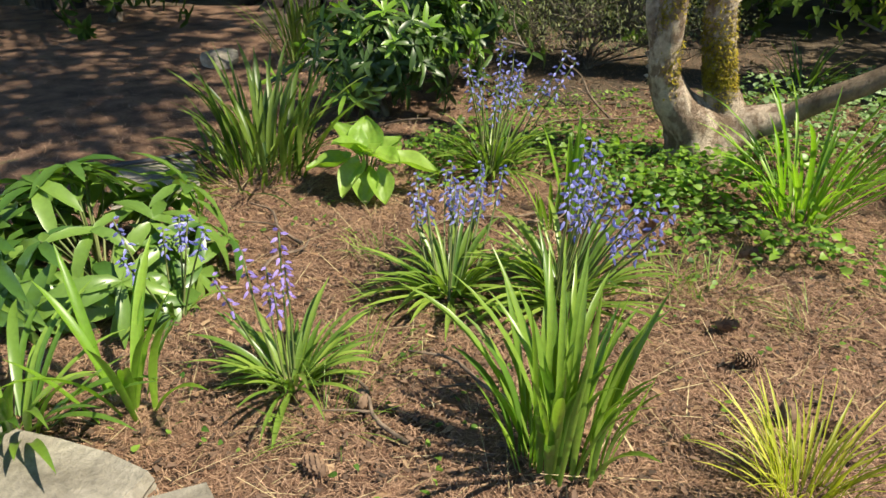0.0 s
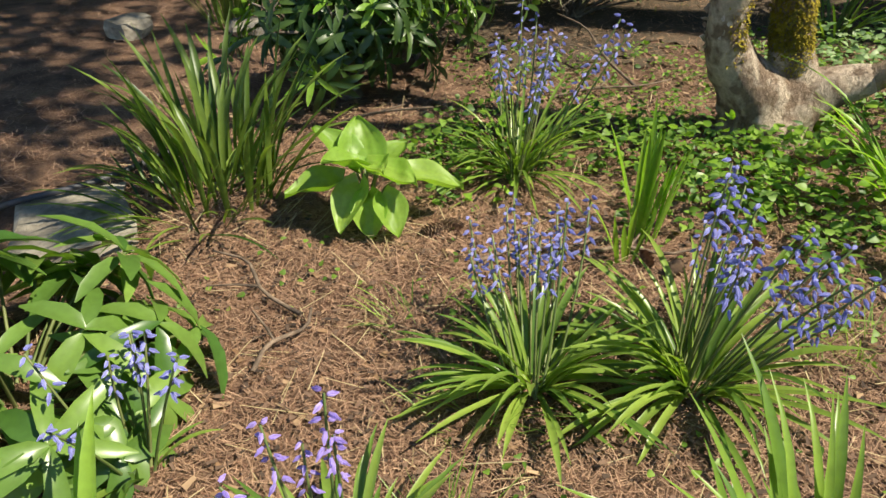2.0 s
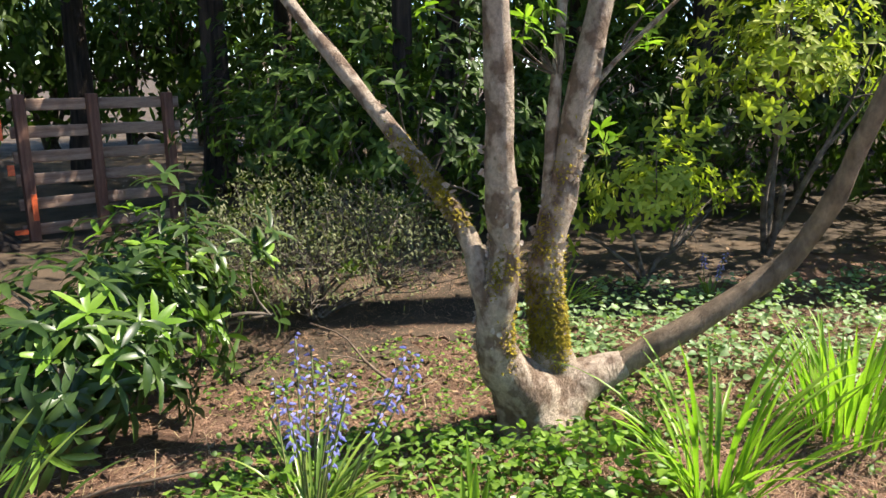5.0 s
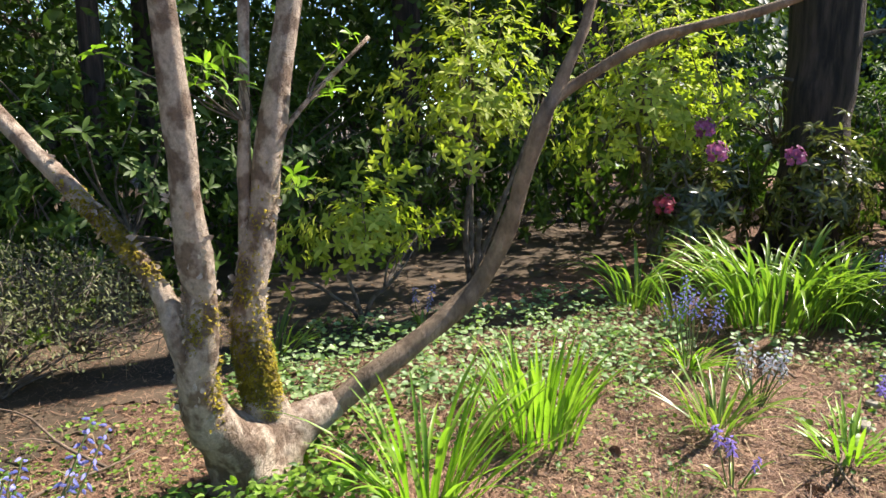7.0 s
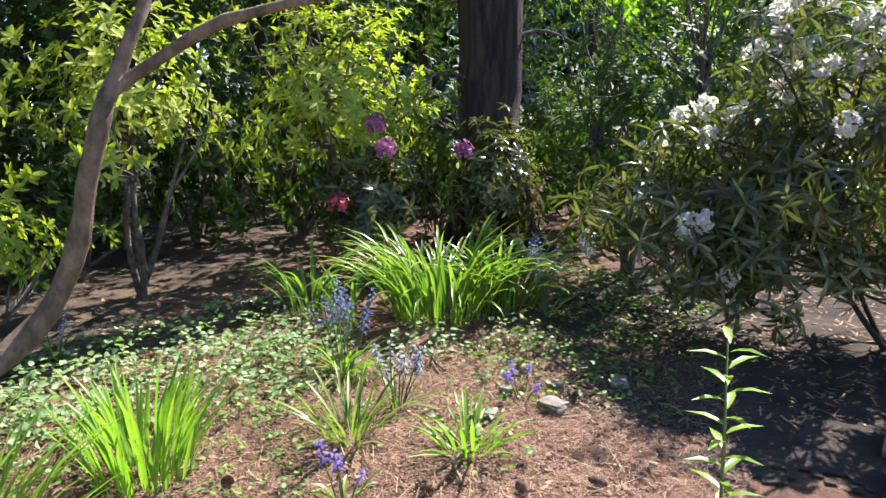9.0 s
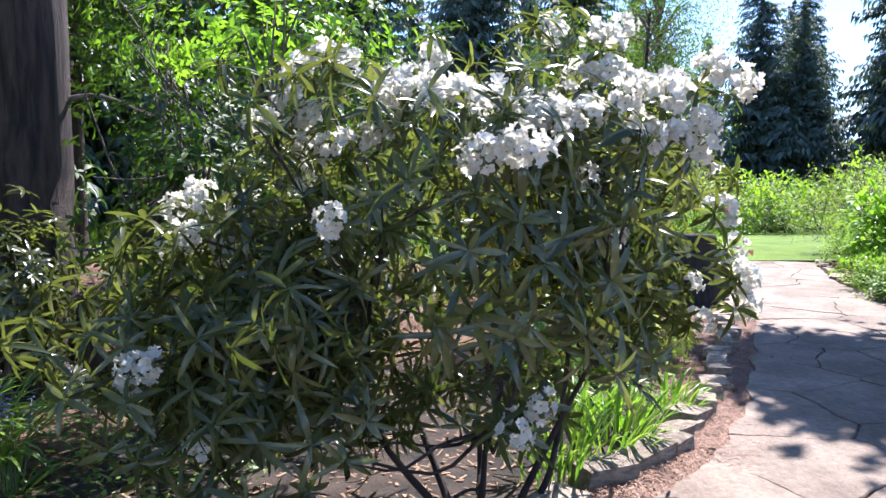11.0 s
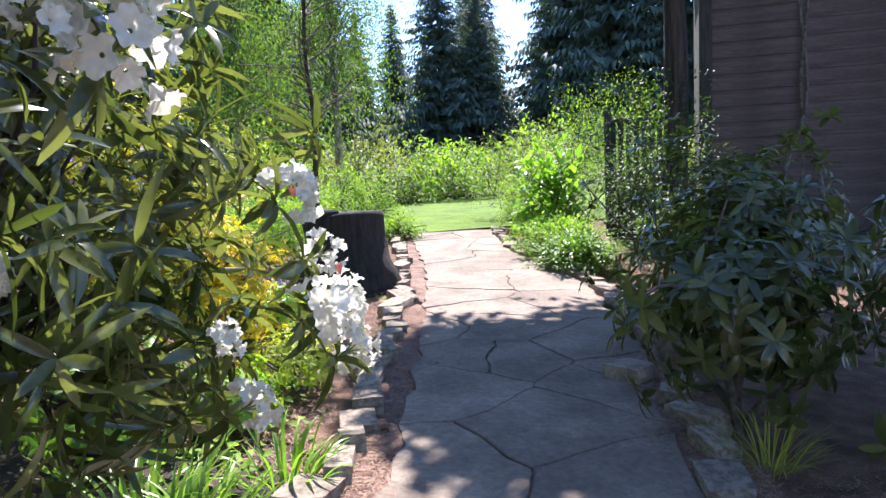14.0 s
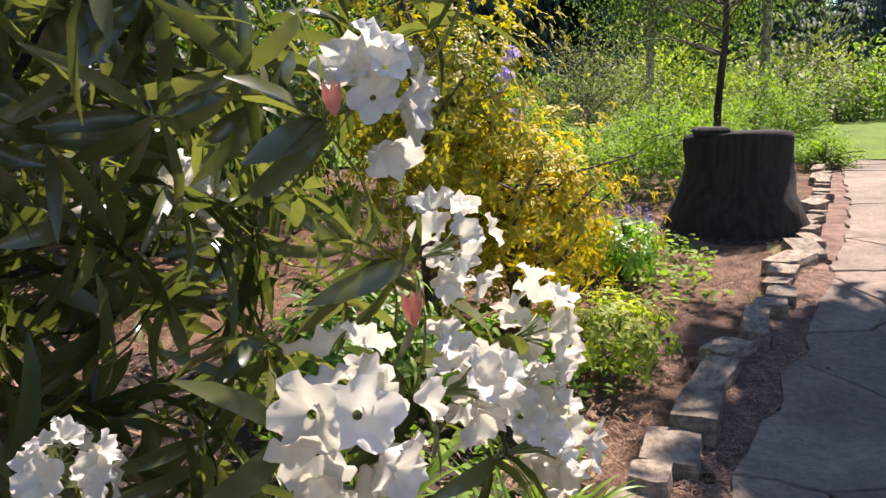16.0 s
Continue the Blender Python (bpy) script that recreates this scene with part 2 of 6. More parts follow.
class Sheet:
    """Collects strips (leaves, blades, tubes) that become one mesh."""

    def __init__(self):
        self.v, self.q, self.n = [], [], 0

    def add(self, verts, quads):
        self.v.append(np.asarray(verts).reshape(-1, 3))
        self.q.append(np.asarray(quads).reshape(-1, 4) + self.n)
        self.n += len(self.v[-1])

    def leaves(self, pos, way, up, length, width, bend=0.3, fold=0.18, rows=(0.0, 0.25, 0.6, 1.0), shape=(0.08, 0.8, 0.95, 0.06)):
        pos, way = np.atleast_2d(pos).astype(float), unit(np.atleast_2d(way).astype(float))
        n = len(pos)
        up = np.broadcast_to(np.asarray(up, float), (n, 3))
        side = unit(np.cross(way, up) + 1e-6)
        nor = np.cross(side, way)
        length, width = np.broadcast_to(length, n), np.broadcast_to(width, n)
        bend = np.broadcast_to(bend, n)
        out = []
        for u, s in zip(rows, shape):
            mid = pos + way * (u * length)[:, None] - nor * (bend * u * u * length)[:, None]
            w = side * (s * width * 0.5)[:, None]
            lift = nor * (fold * s * width)[:, None]
            out += [mid - w + lift, mid, mid + w + lift]
        v = np.stack(out, 1)
        k = len(rows)
        quad = []
        for r in range(k - 1):
            a = 3 * r
            quad += [[a, a + 1, a + 4, a + 3], [a + 1, a + 2, a + 5, a + 4]]
        q = np.asarray(quad)[None] + (np.arange(n) * 3 * k)[:, None, None]
        self.add(v, q)

    def blades(self, base, azim, lean, curl, length, width, seg=8, fold=0.25, taper=0.65):
        """Strap leaves: lean is the angle from upright at the foot, curl what is added up to the tip (radians)."""
        base = np.atleast_2d(base).astype(float)
        n = len(base)
        azim, lean, curl, length, width = (np.broadcast_to(a, n).astype(float) for a in (azim, lean, curl, length, width))
        p, out = base.copy(), []
        side = np.stack([-np.sin(azim), np.cos(azim), np.zeros(n)], 1)
        for i in range(seg + 1):
            u = i / seg
            ang = lean + curl * u ** 1.6
            ahead = np.stack([np.sin(ang) * np.cos(azim), np.sin(ang) * np.sin(azim), np.cos(ang)], 1)
            nor = np.cross(ahead, side)
            s = (0.55 + 0.45 * min(1, u * 3)) * max(0.03, 1 - max(0, (u - taper) / (1 - taper)) ** 1.5)
            w = side * (width * 0.5 * s)[:, None]
            f = nor * (-fold * width * s)[:, None]
            out += [p - w, p + f, p + w]
            p = p + ahead * (length / seg)[:, None]
            p[:, 2] = np.maximum(p[:, 2], base[:, 2] + 0.006 + 0.01 * u)
        v = np.stack(out, 1)
        quad = []
        for r in range(seg):
            a = 3 * r
            quad += [[a, a + 1, a + 4, a + 3], [a + 1, a + 2, a + 5, a + 4]]
        self.add(v, np.asarray(quad)[None] + (np.arange(n) * 3 * (seg + 1))[:, None, None])

    def tube(self, pts, radii, sides=8, rough=0.0, freq=6.0):
        pts = np.asarray(pts, float)
        radii = np.broadcast_to(radii, len(pts))
        t = unit(np.gradient(pts, axis=0))
        ref = np.array([1.0, 0.02, 0.03]) if abs(t[0][0]) < 0.8 else np.array([0.02, 1.0, 0.03])
        out = []
        for p, d, r in zip(pts, t, radii):
            a = unit(ref - d * (ref @ d))
            b = np.cross(d, a)
            for k in range(sides):
                th = 2 * math.pi * k / sides
                o = a * math.cos(th) + b * math.sin(th)
                q = p + o * r
                if rough:
                    q = q + o * r * rough * noise.noise(Vector(q * freq))
                out.append(q)
        m, quad = len(pts), []
        for i in range(m - 1):
            for k in range(sides):
                j = (k + 1) % sides
                quad.append([i * sides + k, i * sides + j, (i + 1) * sides + j, (i + 1) * sides + k])
        for e in (0, (m - 1) * sides):
            for k in range(1, sides - 2, 2):
                quad.append([e, e + k, e + k + 1, e + min(k + 2, sides - 1)])
        self.add(out, quad)

    def mesh(self, name, mat, smooth=True):
        return quads_mesh(name, np.concatenate(self.v), np.concatenate(self.q), mat, smooth)


def smooth_line(pts, n=16):
    """A smooth curve through the points."""
    pts = np.asarray(pts, float)
    p = np.vstack([2 * pts[0] - pts[1], pts, 2 * pts[-1] - pts[-2]])
    out = []
    m = len(pts) - 1
    for i in range(n):
        x = i / (n - 1) * m
        k = min(int(x), m - 1)
        u = x - k
        a, b, c, d = p[k], p[k + 1], p[k + 2], p[k + 3]
        out.append(0.5 * (2 * b + (c - a) * u + (2 * a - 5 * b + 4 * c - d) * u * u + (3 * b - a - 3 * c + d) * u ** 3))
    return np.asarray(out)


def part(name, me, parent=None, label="", at=(0, 0, 0)):
    ob = new(name, me)
    ob.location = at
    if parent:
        ob.parent = parent
    if label:
        ob["label"] = label
    return ob


def thing(name, at, label, category, group="", kind="", rz=0.0):
    ob = new(name)
    ob.location = at
    ob.rotation_euler[2] = rz
    return tagged(ob, label, category, group, kind)


def ground_z(x, y):
    """The lie of the land: level by the bed, rising gently along the path."""
    return 0.02 * np.clip(np.asarray(x, float) - 2, 0, 20)


def on(x, y, dz=0.0):
    return (x, y, float(ground_z(x, y)) + dz)


def R(a, b, n=None):
    return rng.uniform(a, b, n)


# ---- the path's line ----
CENTRE = smooth_line([(-3.5, -1.6), (0.3, -1.45), (2.6, -1.0), (4.6, -1.72), (6.2, -2.93), (9.3, -4.38), (13, -5.85), (17.6, -7.3)], 200)
CUM = np.concatenate([[0], np.cumsum(np.linalg.norm(np.diff(CENTRE, axis=0), axis=1))])


def along(s, d):
    """A place s metres along the path and d metres to its left."""
    x, y = np.interp(s, CUM, CENTRE[:, 0]), np.interp(s, CUM, CENTRE[:, 1])
    x2, y2 = np.interp(s + 0.3, CUM, CENTRE[:, 0]), np.interp(s + 0.3, CUM, CENTRE[:, 1])
    x1, y1 = np.interp(s - 0.3, CUM, CENTRE[:, 0]), np.interp(s - 0.3, CUM, CENTRE[:, 1])
    t = unit(np.stack([x2 - x1, y2 - y1], -1))
    return np.stack([x - t[..., 1] * d, y + t[..., 0] * d], -1)


def right_edge(s):
    """How far the paving reaches to the right of the path's middle; it narrows at the bends."""
    return np.interp(s, [8.0, 9.6, 11.7, 13.2, 14.2, 16.1, 17.6, 19.0, 21.0, 22.6], [0.98, 0.6, 0.66, 0.95, 1.05, 1.02, 0.82, 0.6, 0.72, 0.88])


def path_offset(x, y):
    """How far a place lies to the left of the path's middle."""
    d = np.hypot(CENTRE[:, 0] - x, CENTRE[:, 1] - y)
    i = min(max(int(np.argmin(d)), 1), 198)
    t = unit(CENTRE[i + 1] - CENTRE[i - 1])
    return float(t[0] * (y - CENTRE[i, 1]) - t[1] * (x - CENTRE[i, 0])), float(d[i])


# ---- ground ----
def sheet_grid(name, x0, y0, x1, y1, n, m, mat, dz=0.0, bumps=0.0, hole=None):
    xs, ys = np.linspace(x0, x1, n), np.linspace(y0, y1, m)
    X, Y = np.meshgrid(xs, ys)
    Z = ground_z(X, Y) + dz
    if bumps:
        for i in range(m):
            for j in range(n):
                p = Vector((X[i, j], Y[i, j], 0))
                edge = min(1, min(i, j, m - 1 - i, n - 1 - j) / 4)
                Z[i, j] += edge * bumps * (noise.noise(p * 1.7) + 0.5 * noise.noise(p * 6))
    v = np.stack([X, Y, Z], -1).reshape(-1, 3)
    idx = np.arange(n * m).reshape(m, n)
    q = np.stack([idx[:-1, :-1], idx[:-1, 1:], idx[1:, 1:], idx[1:, :-1]], -1).reshape(-1, 4)
    return quads_mesh(name, v, q, mat)


ground = tagged(new("ground", sheet_grid("ground", -2000, -2000, 2000, 2000, 401, 401, M_WOODS, -0.12)), "dark woodland soil with leaf litter", "ground", kind="structure")
bed = tagged(new("bed_soil", sheet_grid("bed_soil", -9, -13, 19, 9, 230, 180, M_MULCH, -0.015, 0.025)), "reddish brown pine needle mulch over soil", "ground", kind="structure")
lawn = tagged(new("lawn", sheet_grid("lawn", 18.05, -26, 75, 12, 60, 40, M_LAWN, 0.02, 0.0)), "bright mown lawn beyond the path", "lawn", kind="structure")
grit = Sheet()
S0, S1 = 1.0, float(CUM[-1])
ss = np.linspace(S0, S1, 90)
rows = []
for d in (-1.12, -0.4, 0.4, 1.12):
    p = along(ss, np.full(90, d) if d > 0 else d / 1.12 * (right_edge(ss) + 0.1))
    rows.append(np.column_stack([p, ground_z(p[:, 0], p[:, 1]) + 0.022]))
g = np.stack(rows, 1)
idx = np.arange(360).reshape(90, 4)
grit.add(g, np.stack([idx[:-1, :-1], idx[1:, :-1], idx[1:, 1:], idx[:-1, 1:]], -1))
path = tagged(new("path", grit.mesh("path", M_JOINT)), "pink crazy-paved flagstone garden path with gritty joints", "path", kind="structure")

# ---- plants: makers ----
def strap_clump(name, at, n, length, width, lean, curl, mat, label, category, spread=0.06, group="", taper=0.65, fold=0.25, seg=8):
    ob = thing(name, at, label, category, group)
    s = Sheet()
    az = R(0, 2 * math.pi, n)
    r = spread * np.sqrt(R(0, 1, n))
    base = np.stack([np.cos(az) * r, np.sin(az) * r, np.zeros(n)], 1)
    args = (base, az + R(-0.5, 0.5, n), R(*lean, n), R(*curl, n), R(*length, n), R(*width, n))
    if n > 300 or max(width) < 0.01:
        s.blades(*args, seg, fold, taper)
        tagged(part("foliage", s.mesh("foliage", mat), ob), kind="stuff")
    else:
        for i in range(n):
            s = Sheet()
            s.blades(*(a[i:i + 1] for a in args), seg, fold, taper)
            part("leaf", s.mesh("leaf", mat), ob)
    return ob


def bell_head(h, bells, size, mat_name_mesh, arch):
    """The nodding bells up one stalk: six flared petals each, in a loose spike."""
    s = Sheet()
    for i in range(bells):
        u = i / max(1, bells - 1)
        z = h * (0.71 + 0.31 * u)
        a = i * 2.4 + rng.uniform(-0.4, 0.4)
        top = np.array([arch * (z / h) ** 2, 0, z])
        out = np.array([math.cos(a), math.sin(a), 0.0])
        p = top + out * (0.012 + 0.012 * (1 - u)) + np.array([0, 0, -0.004])
        ax = unit(out * 0.75 + np.array([0, 0, -0.65 + 0.5 * u]))
        f1 = unit(np.cross(ax, [0.3, 0.2, 1.0]))
        f2 = np.cross(ax, f1)
        k = np.arange(6) * math.pi / 3
        ring = np.cos(k)[:, None] * f1 + np.sin(k)[:, None] * f2
        s.leaves(p + ring * 0.003, ax[None] + ring * 0.28, -ring, size * (1.1 - 0.3 * u), size * 0.42, -0.35, 0.1, (0, 0.45, 1.0), (0.6, 1.0, 0.25))
    return s.mesh("flower_head", mat_name_mesh)


def bluebell(at, n_leaf, leaf_len, stalks, h, petal, label, spread=0.12, leaf_mat_used=None, size=0.026, width=(0.012, 0.026), lean=(0.4, 1.3), aim=None):
    ob = thing("bluebell", at, label, "flower", "bluebells")
    s = Sheet()
    if n_leaf:
        az = R(0, 2 * math.pi, n_leaf)
        r = 0.05 * np.sqrt(R(0, 1, n_leaf))
        base = np.stack([np.cos(az) * r, np.sin(az) * r, np.zeros(n_leaf)], 1)
        args = (base, az + R(-0.4, 0.4, n_leaf), R(*lean, n_leaf), R(0.5, 1.5, n_leaf), R(*leaf_len, n_leaf), R(*width, n_leaf))
        for i in range(n_leaf):
            s = Sheet()
            s.blades(*(a[i:i + 1] for a in args), 8)
            part("leaf", s.mesh("leaf", leaf_mat_used or L_BLUEBELL), ob)
    heads = [bell_head(1.0, int(b), size / h, petal, 0.1) for b in (13, 15, 11)]
    for i in range(stalks):
        a, r = rng.uniform(0, 6.28), spread * math.sqrt(rng.uniform(0, 1))
        hh = h * rng.uniform(0.78, 1.12)
        ox, oy = (aim if aim else (0, 0))
        t = Sheet()
        line = [(0.1 * (z ** 2), 0, z) for z in np.linspace(0, 1, 7)]
        t.tube(line, np.linspace(0.0045, 0.0028, 7) / hh, 5)
        st = new("flower_stalk", t.mesh("flower_stalk", M_STALK))
        st.parent = ob
        lean_to = Vector((ox + math.cos(a) * r, oy + math.sin(a) * r, hh))
        st.matrix_local = Matrix.Translation((math.cos(a) * r * 0.35, math.sin(a) * r * 0.35, 0)) @ lean_to.to_track_quat("Z", "Y").to_matrix().to_4x4() @ Matrix.Rotation(a, 4, "Z") @ Matrix.Scale(hh, 4)
        b = new("flower_head", heads[i % 3])
        b.parent = st
    return ob


def twig_fan(rad, n_main, rise, seed_r=0.012, reps=2):
    """A shrub's frame: a few stems from the foot that fork towards the points rad (N x 3)."""
    s = Sheet()
    rad = np.asarray(rad)[:n_main]
    hubs = []
    for i in range(max(3, n_main // 6)):
        t = rad[rng.integers(0, len(rad))]
        hub = t * [0.42, 0.42, 0.5] + rng.normal(0, 0.04, 3) * np.linalg.norm(t)
        foot = np.array([rng.uniform(-0.06, 0.06), rng.uniform(-0.06, 0.06), -0.03])
        hubs.append(hub)
        s.tube(smooth_line([foot, hub * [0.35, 0.35, 0.5] + rng.normal(0, 0.03, 3), hub], 7), np.linspace(seed_r * 1.5, seed_r, 7), 6, 0.15, 8)
    hubs = np.array(hubs)
    for tip in rad:
        h = hubs[np.argmin(np.linalg.norm(hubs - tip, axis=1))]
        mid = (h + tip) / 2 + rng.normal(0, 0.09, 3) * np.linalg.norm(tip - h)
        line = smooth_line([h, mid, tip], 7)
        s.tube(line, np.linspace(seed_r * 0.8, seed_r * 0.25, 7), 5)
        for _ in range(reps):
            k = rng.integers(1, 6)
            e = line[k] + rng.normal(0, 0.25, 3) * np.linalg.norm(tip) * 0.4 + np.array([0, 0, 0.05])
            e[2] = max(e[2], 0.03)
            s.tube(smooth_line([line[k], (line[k] + e) / 2 + rng.normal(0, 0.03, 3), e], 4), np.linspace(seed_r * 0.4, seed_r * 0.15, 4), 4)
    return s


def whorls(pos, outw, per, length, width, tilt=0.35, bend=0.35, sheet=None, shape=(0.1, 0.7, 1.0, 0.08), fold=0.15, wild=0.52):
    """Rosettes of leaves at twig ends."""
    s = sheet or Sheet()
    n = len(pos)
    outw = unit(outw)
    a = unit(np.cross(outw, rng.normal(0, 1, (n, 3))))
    b = np.cross(outw, a)
    for k in range(per):
        th = 2 * math.pi * k / per + R(-0.35, 0.35, n)
        d = a * np.cos(th)[:, None] + b * np.sin(th)[:, None] + outw * (tilt + R(-wild, wild, n))[:, None]
        s.leaves(pos + outw * R(-0.02, 0.01, n)[:, None], d, outw, R(*length, n), R(*width, n), bend + R(-0.15, 0.2, n), fold, (0, 0.2, 0.5, 0.8, 1.0), (shape[0], shape[1], 1.0, 0.78, 0.1))
    return s


def crown_points(n, rad, low=0.0, inner=0.55, lumps=0.22, seed=0.0):
    """Places in the outer part of a lumpy crown, and the way outwards there."""
    d = unit(rng.normal(0, 1, (n * 2, 3)))
    d = d[d[:, 2] > low][:n]
    k = np.array([1 + lumps * noise.noise(Vector(v * 2.3) + Vector((seed, 0, 0))) * 2 for v in d])
    r = (inner + (1 - inner) * R(0, 1, len(d)) ** 0.6) * k
    return d * r[:, None] * np.asarray(rad), d


def shrub(name, at, rad, n, per, length, width, leaf, label, category="shrub", base_h=0.3, tip=None, tip_share=0.0, inner=0.5, branch=0.02, main=16, lumps=0.25, tilt=0.35, bend=0.35, group="", seed=0.0, low=-0.35, shape=(0.1, 0.7, 1.0, 0.08)):
    ob = thing(name, at, label, category, group)
    p, d = crown_points(n, rad, low, inner, lumps, seed)
    p = p + np.array([0, 0, base_h])
    keep = p[:, 2] > 0.05
    p, d = p[keep], d[keep]
    out = d + np.array([0, 0, 0.35])
    k = int(len(p) * (1 - tip_share))
    part("foliage", whorls(p[:k], out[:k], per, length, width, tilt, bend, shape=shape).mesh(name + "_foliage", leaf), ob)
    if tip_share:
        tagged(part("young_growth", whorls(p[k:], out[k:], per, length, width, 0.7, 0.2, shape=shape).mesh(name + "_shoots", tip), ob), "bright young shoots", kind="stuff")
    pick = rng.permutation(len(p))[:main]
    part("branching", twig_fan(p[pick], len(pick), rad[2], branch).mesh(name + "_branches", M_BRANCH), ob)
    return ob


def cover_patch(name, spots, n, size, mat, label, height=0.1):
    """Low leafy ground cover over a few round patches (x, y, radius)."""
    s = Sheet()
    for x, y, r in spots:
        m = int(n * r * r)
        a, q = R(0, 6.283, m), 1.15 * r * np.sqrt(R(0, 1, m))
        q = q * (1 + 0.35 * np.sin(a * 3 + x * 5) * 0.6)
        px, py = x + np.cos(a) * q, y + np.sin(a) * q
        pz = ground_z(px, py) + R(0.015, height, m) * (1.1 - (q / (r * 1.35)) ** 2)
        th = R(0, 6.283, m)
        w = np.stack([np.cos(th), np.sin(th), R(-0.1, 0.6, m)], 1)
        s.leaves(np.stack([px, py, pz], 1), w, rng.normal(0, 0.45, (m, 3)) + [0, 0, 1], R(*size, m), R(*size, m) * 0.85, 0.3, 0.12, shape=(0.5, 1.0, 0.85, 0.1))
    return tagged(new(name, s.mesh(name, mat)), label, "ground cover", kind="stuff")


# ---- bed by the start: bluebells, strap leaves, hosta, hellebore ----
bluebell(on(0.03, 2.46), 84, (0.25, 0.44), 16, 0.5, P_BLUE, "blue bluebells nodding over a clump of strap leaves", 0.2, aim=(0.04, 0.26))
bluebell(on(0.47, 2.38), 92, (0.28, 0.5), 20, 0.54, P_BLUE, "dense blue bluebells above arching strap leaves in mulch", 0.2, aim=(0.17, 0.03))
bluebell(on(-0.49, 1.89), 60, (0.2, 0.36), 6, 0.5, P_MAUVE, "mauve bluebells rising from a tuft of strap leaves", 0.14)
bluebell(on(-1.0, 2.3), 8, (0.15, 0.25), 7, 0.4, P_BLUE, "blue bluebells growing among hellebore leaves", 0.14)
bluebell(on(0.27, 3.73), 90, (0.28, 0.55), 16, 0.64, P_BLUE, "tall blue bluebells over narrow arching leaves", 0.28, width=(0.009, 0.018), aim=(0.08, 0.1))
strap_clump("broad_leaf_clump", on(0.33, 1.55), 66, (0.26, 0.66), (0.018, 0.032), (0.0, 0.34), (0.05, 1.3), L_DAFF, "upright broad green tulip-like leaves in mulch", "plant", 0.13)
strap_clump("strap_leaf_clump", on(-1.28, 1.66), 44, (0.3, 0.5), (0.018, 0.034), (0.3, 0.95), (0.6, 1.5), L_DAFF, "arching glossy strap leaves beside the edging stone", "plant", 0.1)
strap_clump("strap_leaf_clump", on(-0.98, 1.78), 14, (0.3, 0.55), (0.024, 0.036), (0.1, 0.8), (0.3, 1.0), L_LIME, "fresh light green strap leaves by the hellebore", "plant", 0.1)
strap_clump("golden_sedge", on(0.95, 1.4), 120, (0.18, 0.36), (0.004, 0.008), (0.1, 0.9), (0.4, 1.4), L_SEDGE, "golden yellow tuft of fine sedge", "grass", 0.09, seg=6)
strap_clump("iris_clump", on(-0.95, 3.72), 80, (0.36, 0.76), (0.018, 0.034), (0.0, 0.6), (0.05, 1.3), L_IRIS, "tall upright iris clump with sword-shaped leaves", "plant", 0.22)
strap_clump("iris_skirt", on(-1.08, 3.6), 46, (0.25, 0.45), (0.01, 0.018), (0.5, 1.2), (0.3, 1.1), L_IRIS, "drooping dark leaves round the foot of an iris", "plant", 0.24)
strap_clump("crocosmia", on(1.68, 3.1), 56, (0.4, 0.85), (0.012, 0.024), (0.1, 0.8), (0.3, 1.3), L_LIME, "spraying tuft of long narrow green leaves", "plant", 0.12)
strap_clump("leaf_tuft", on(0.6, 3.16), 14, (0.28, 0.52), (0.02, 0.034), (0.0, 0.3), (0.02, 0.35), L_LIME, "small upright tuft of bright sword leaves", "plant", 0.06)
strap_clump("leaf_tuft", on(0.5, 3.02), 7, (0.2, 0.34), (0.014, 0.022), (0.1, 0.5), (0.1, 0.5), L_DAFF, "few thin green leaves in mulch", "plant", 0.05)
for x, y, n in ((0.95, 2.55, 60), (1.05, 2.45, 50), (-0.25, 2.75, 40), (-0.28, 1.95, 50), (-0.35, 1.72, 40), (1.35, 2.2, 40), (-0.15, 2.35, 30), (2.35, 2.35, 70)):
    strap_clump("grass_tuft", on(x, y), n, (0.07, 0.2), (0.002, 0.004), (0.3, 1.3), (0.2, 1.0), L_BLUEBELL, "thin wispy grass tuft in the mulch", "grass", 0.13, seg=4)


def heart_leaf(length, width, mat, ribs=9):
    """A pointed heart-shaped leaf with sunken ribs, its stalk end at the origin, along +x."""
    nu, nv = 13, 13
    v = []
    for i in range(nu):
        u = i / (nu - 1)
        w = width * 0.5 * (math.sin(math.pi * min(1, u * 0.97 + 0.02) ** 0.72) ** 0.85) + 0.002
        for j in range(nv):
            s = (j / (nv - 1) - 0.5) * 2
            z = 0.3 * width * s * s * (1 - 0.45 * u) - 0.26 * length * u * u + 0.012 * math.cos(s * ribs * 1.6) * w / width * 0.7
            z += 0.008 * math.sin(u * 9 + s * 3)
            v.append((u * length - 0.12 * length * abs(s) * (1 - u) ** 3, s * w, z))
    idx = np.arange(nu * nv).reshape(nu, nv)
    q = np.stack([idx[:-1, :-1], idx[1:, :-1], idx[1:, 1:], idx[:-1, 1:]], -1).reshape(-1, 4)
    return quads_mesh("leaf", v, q, mat)


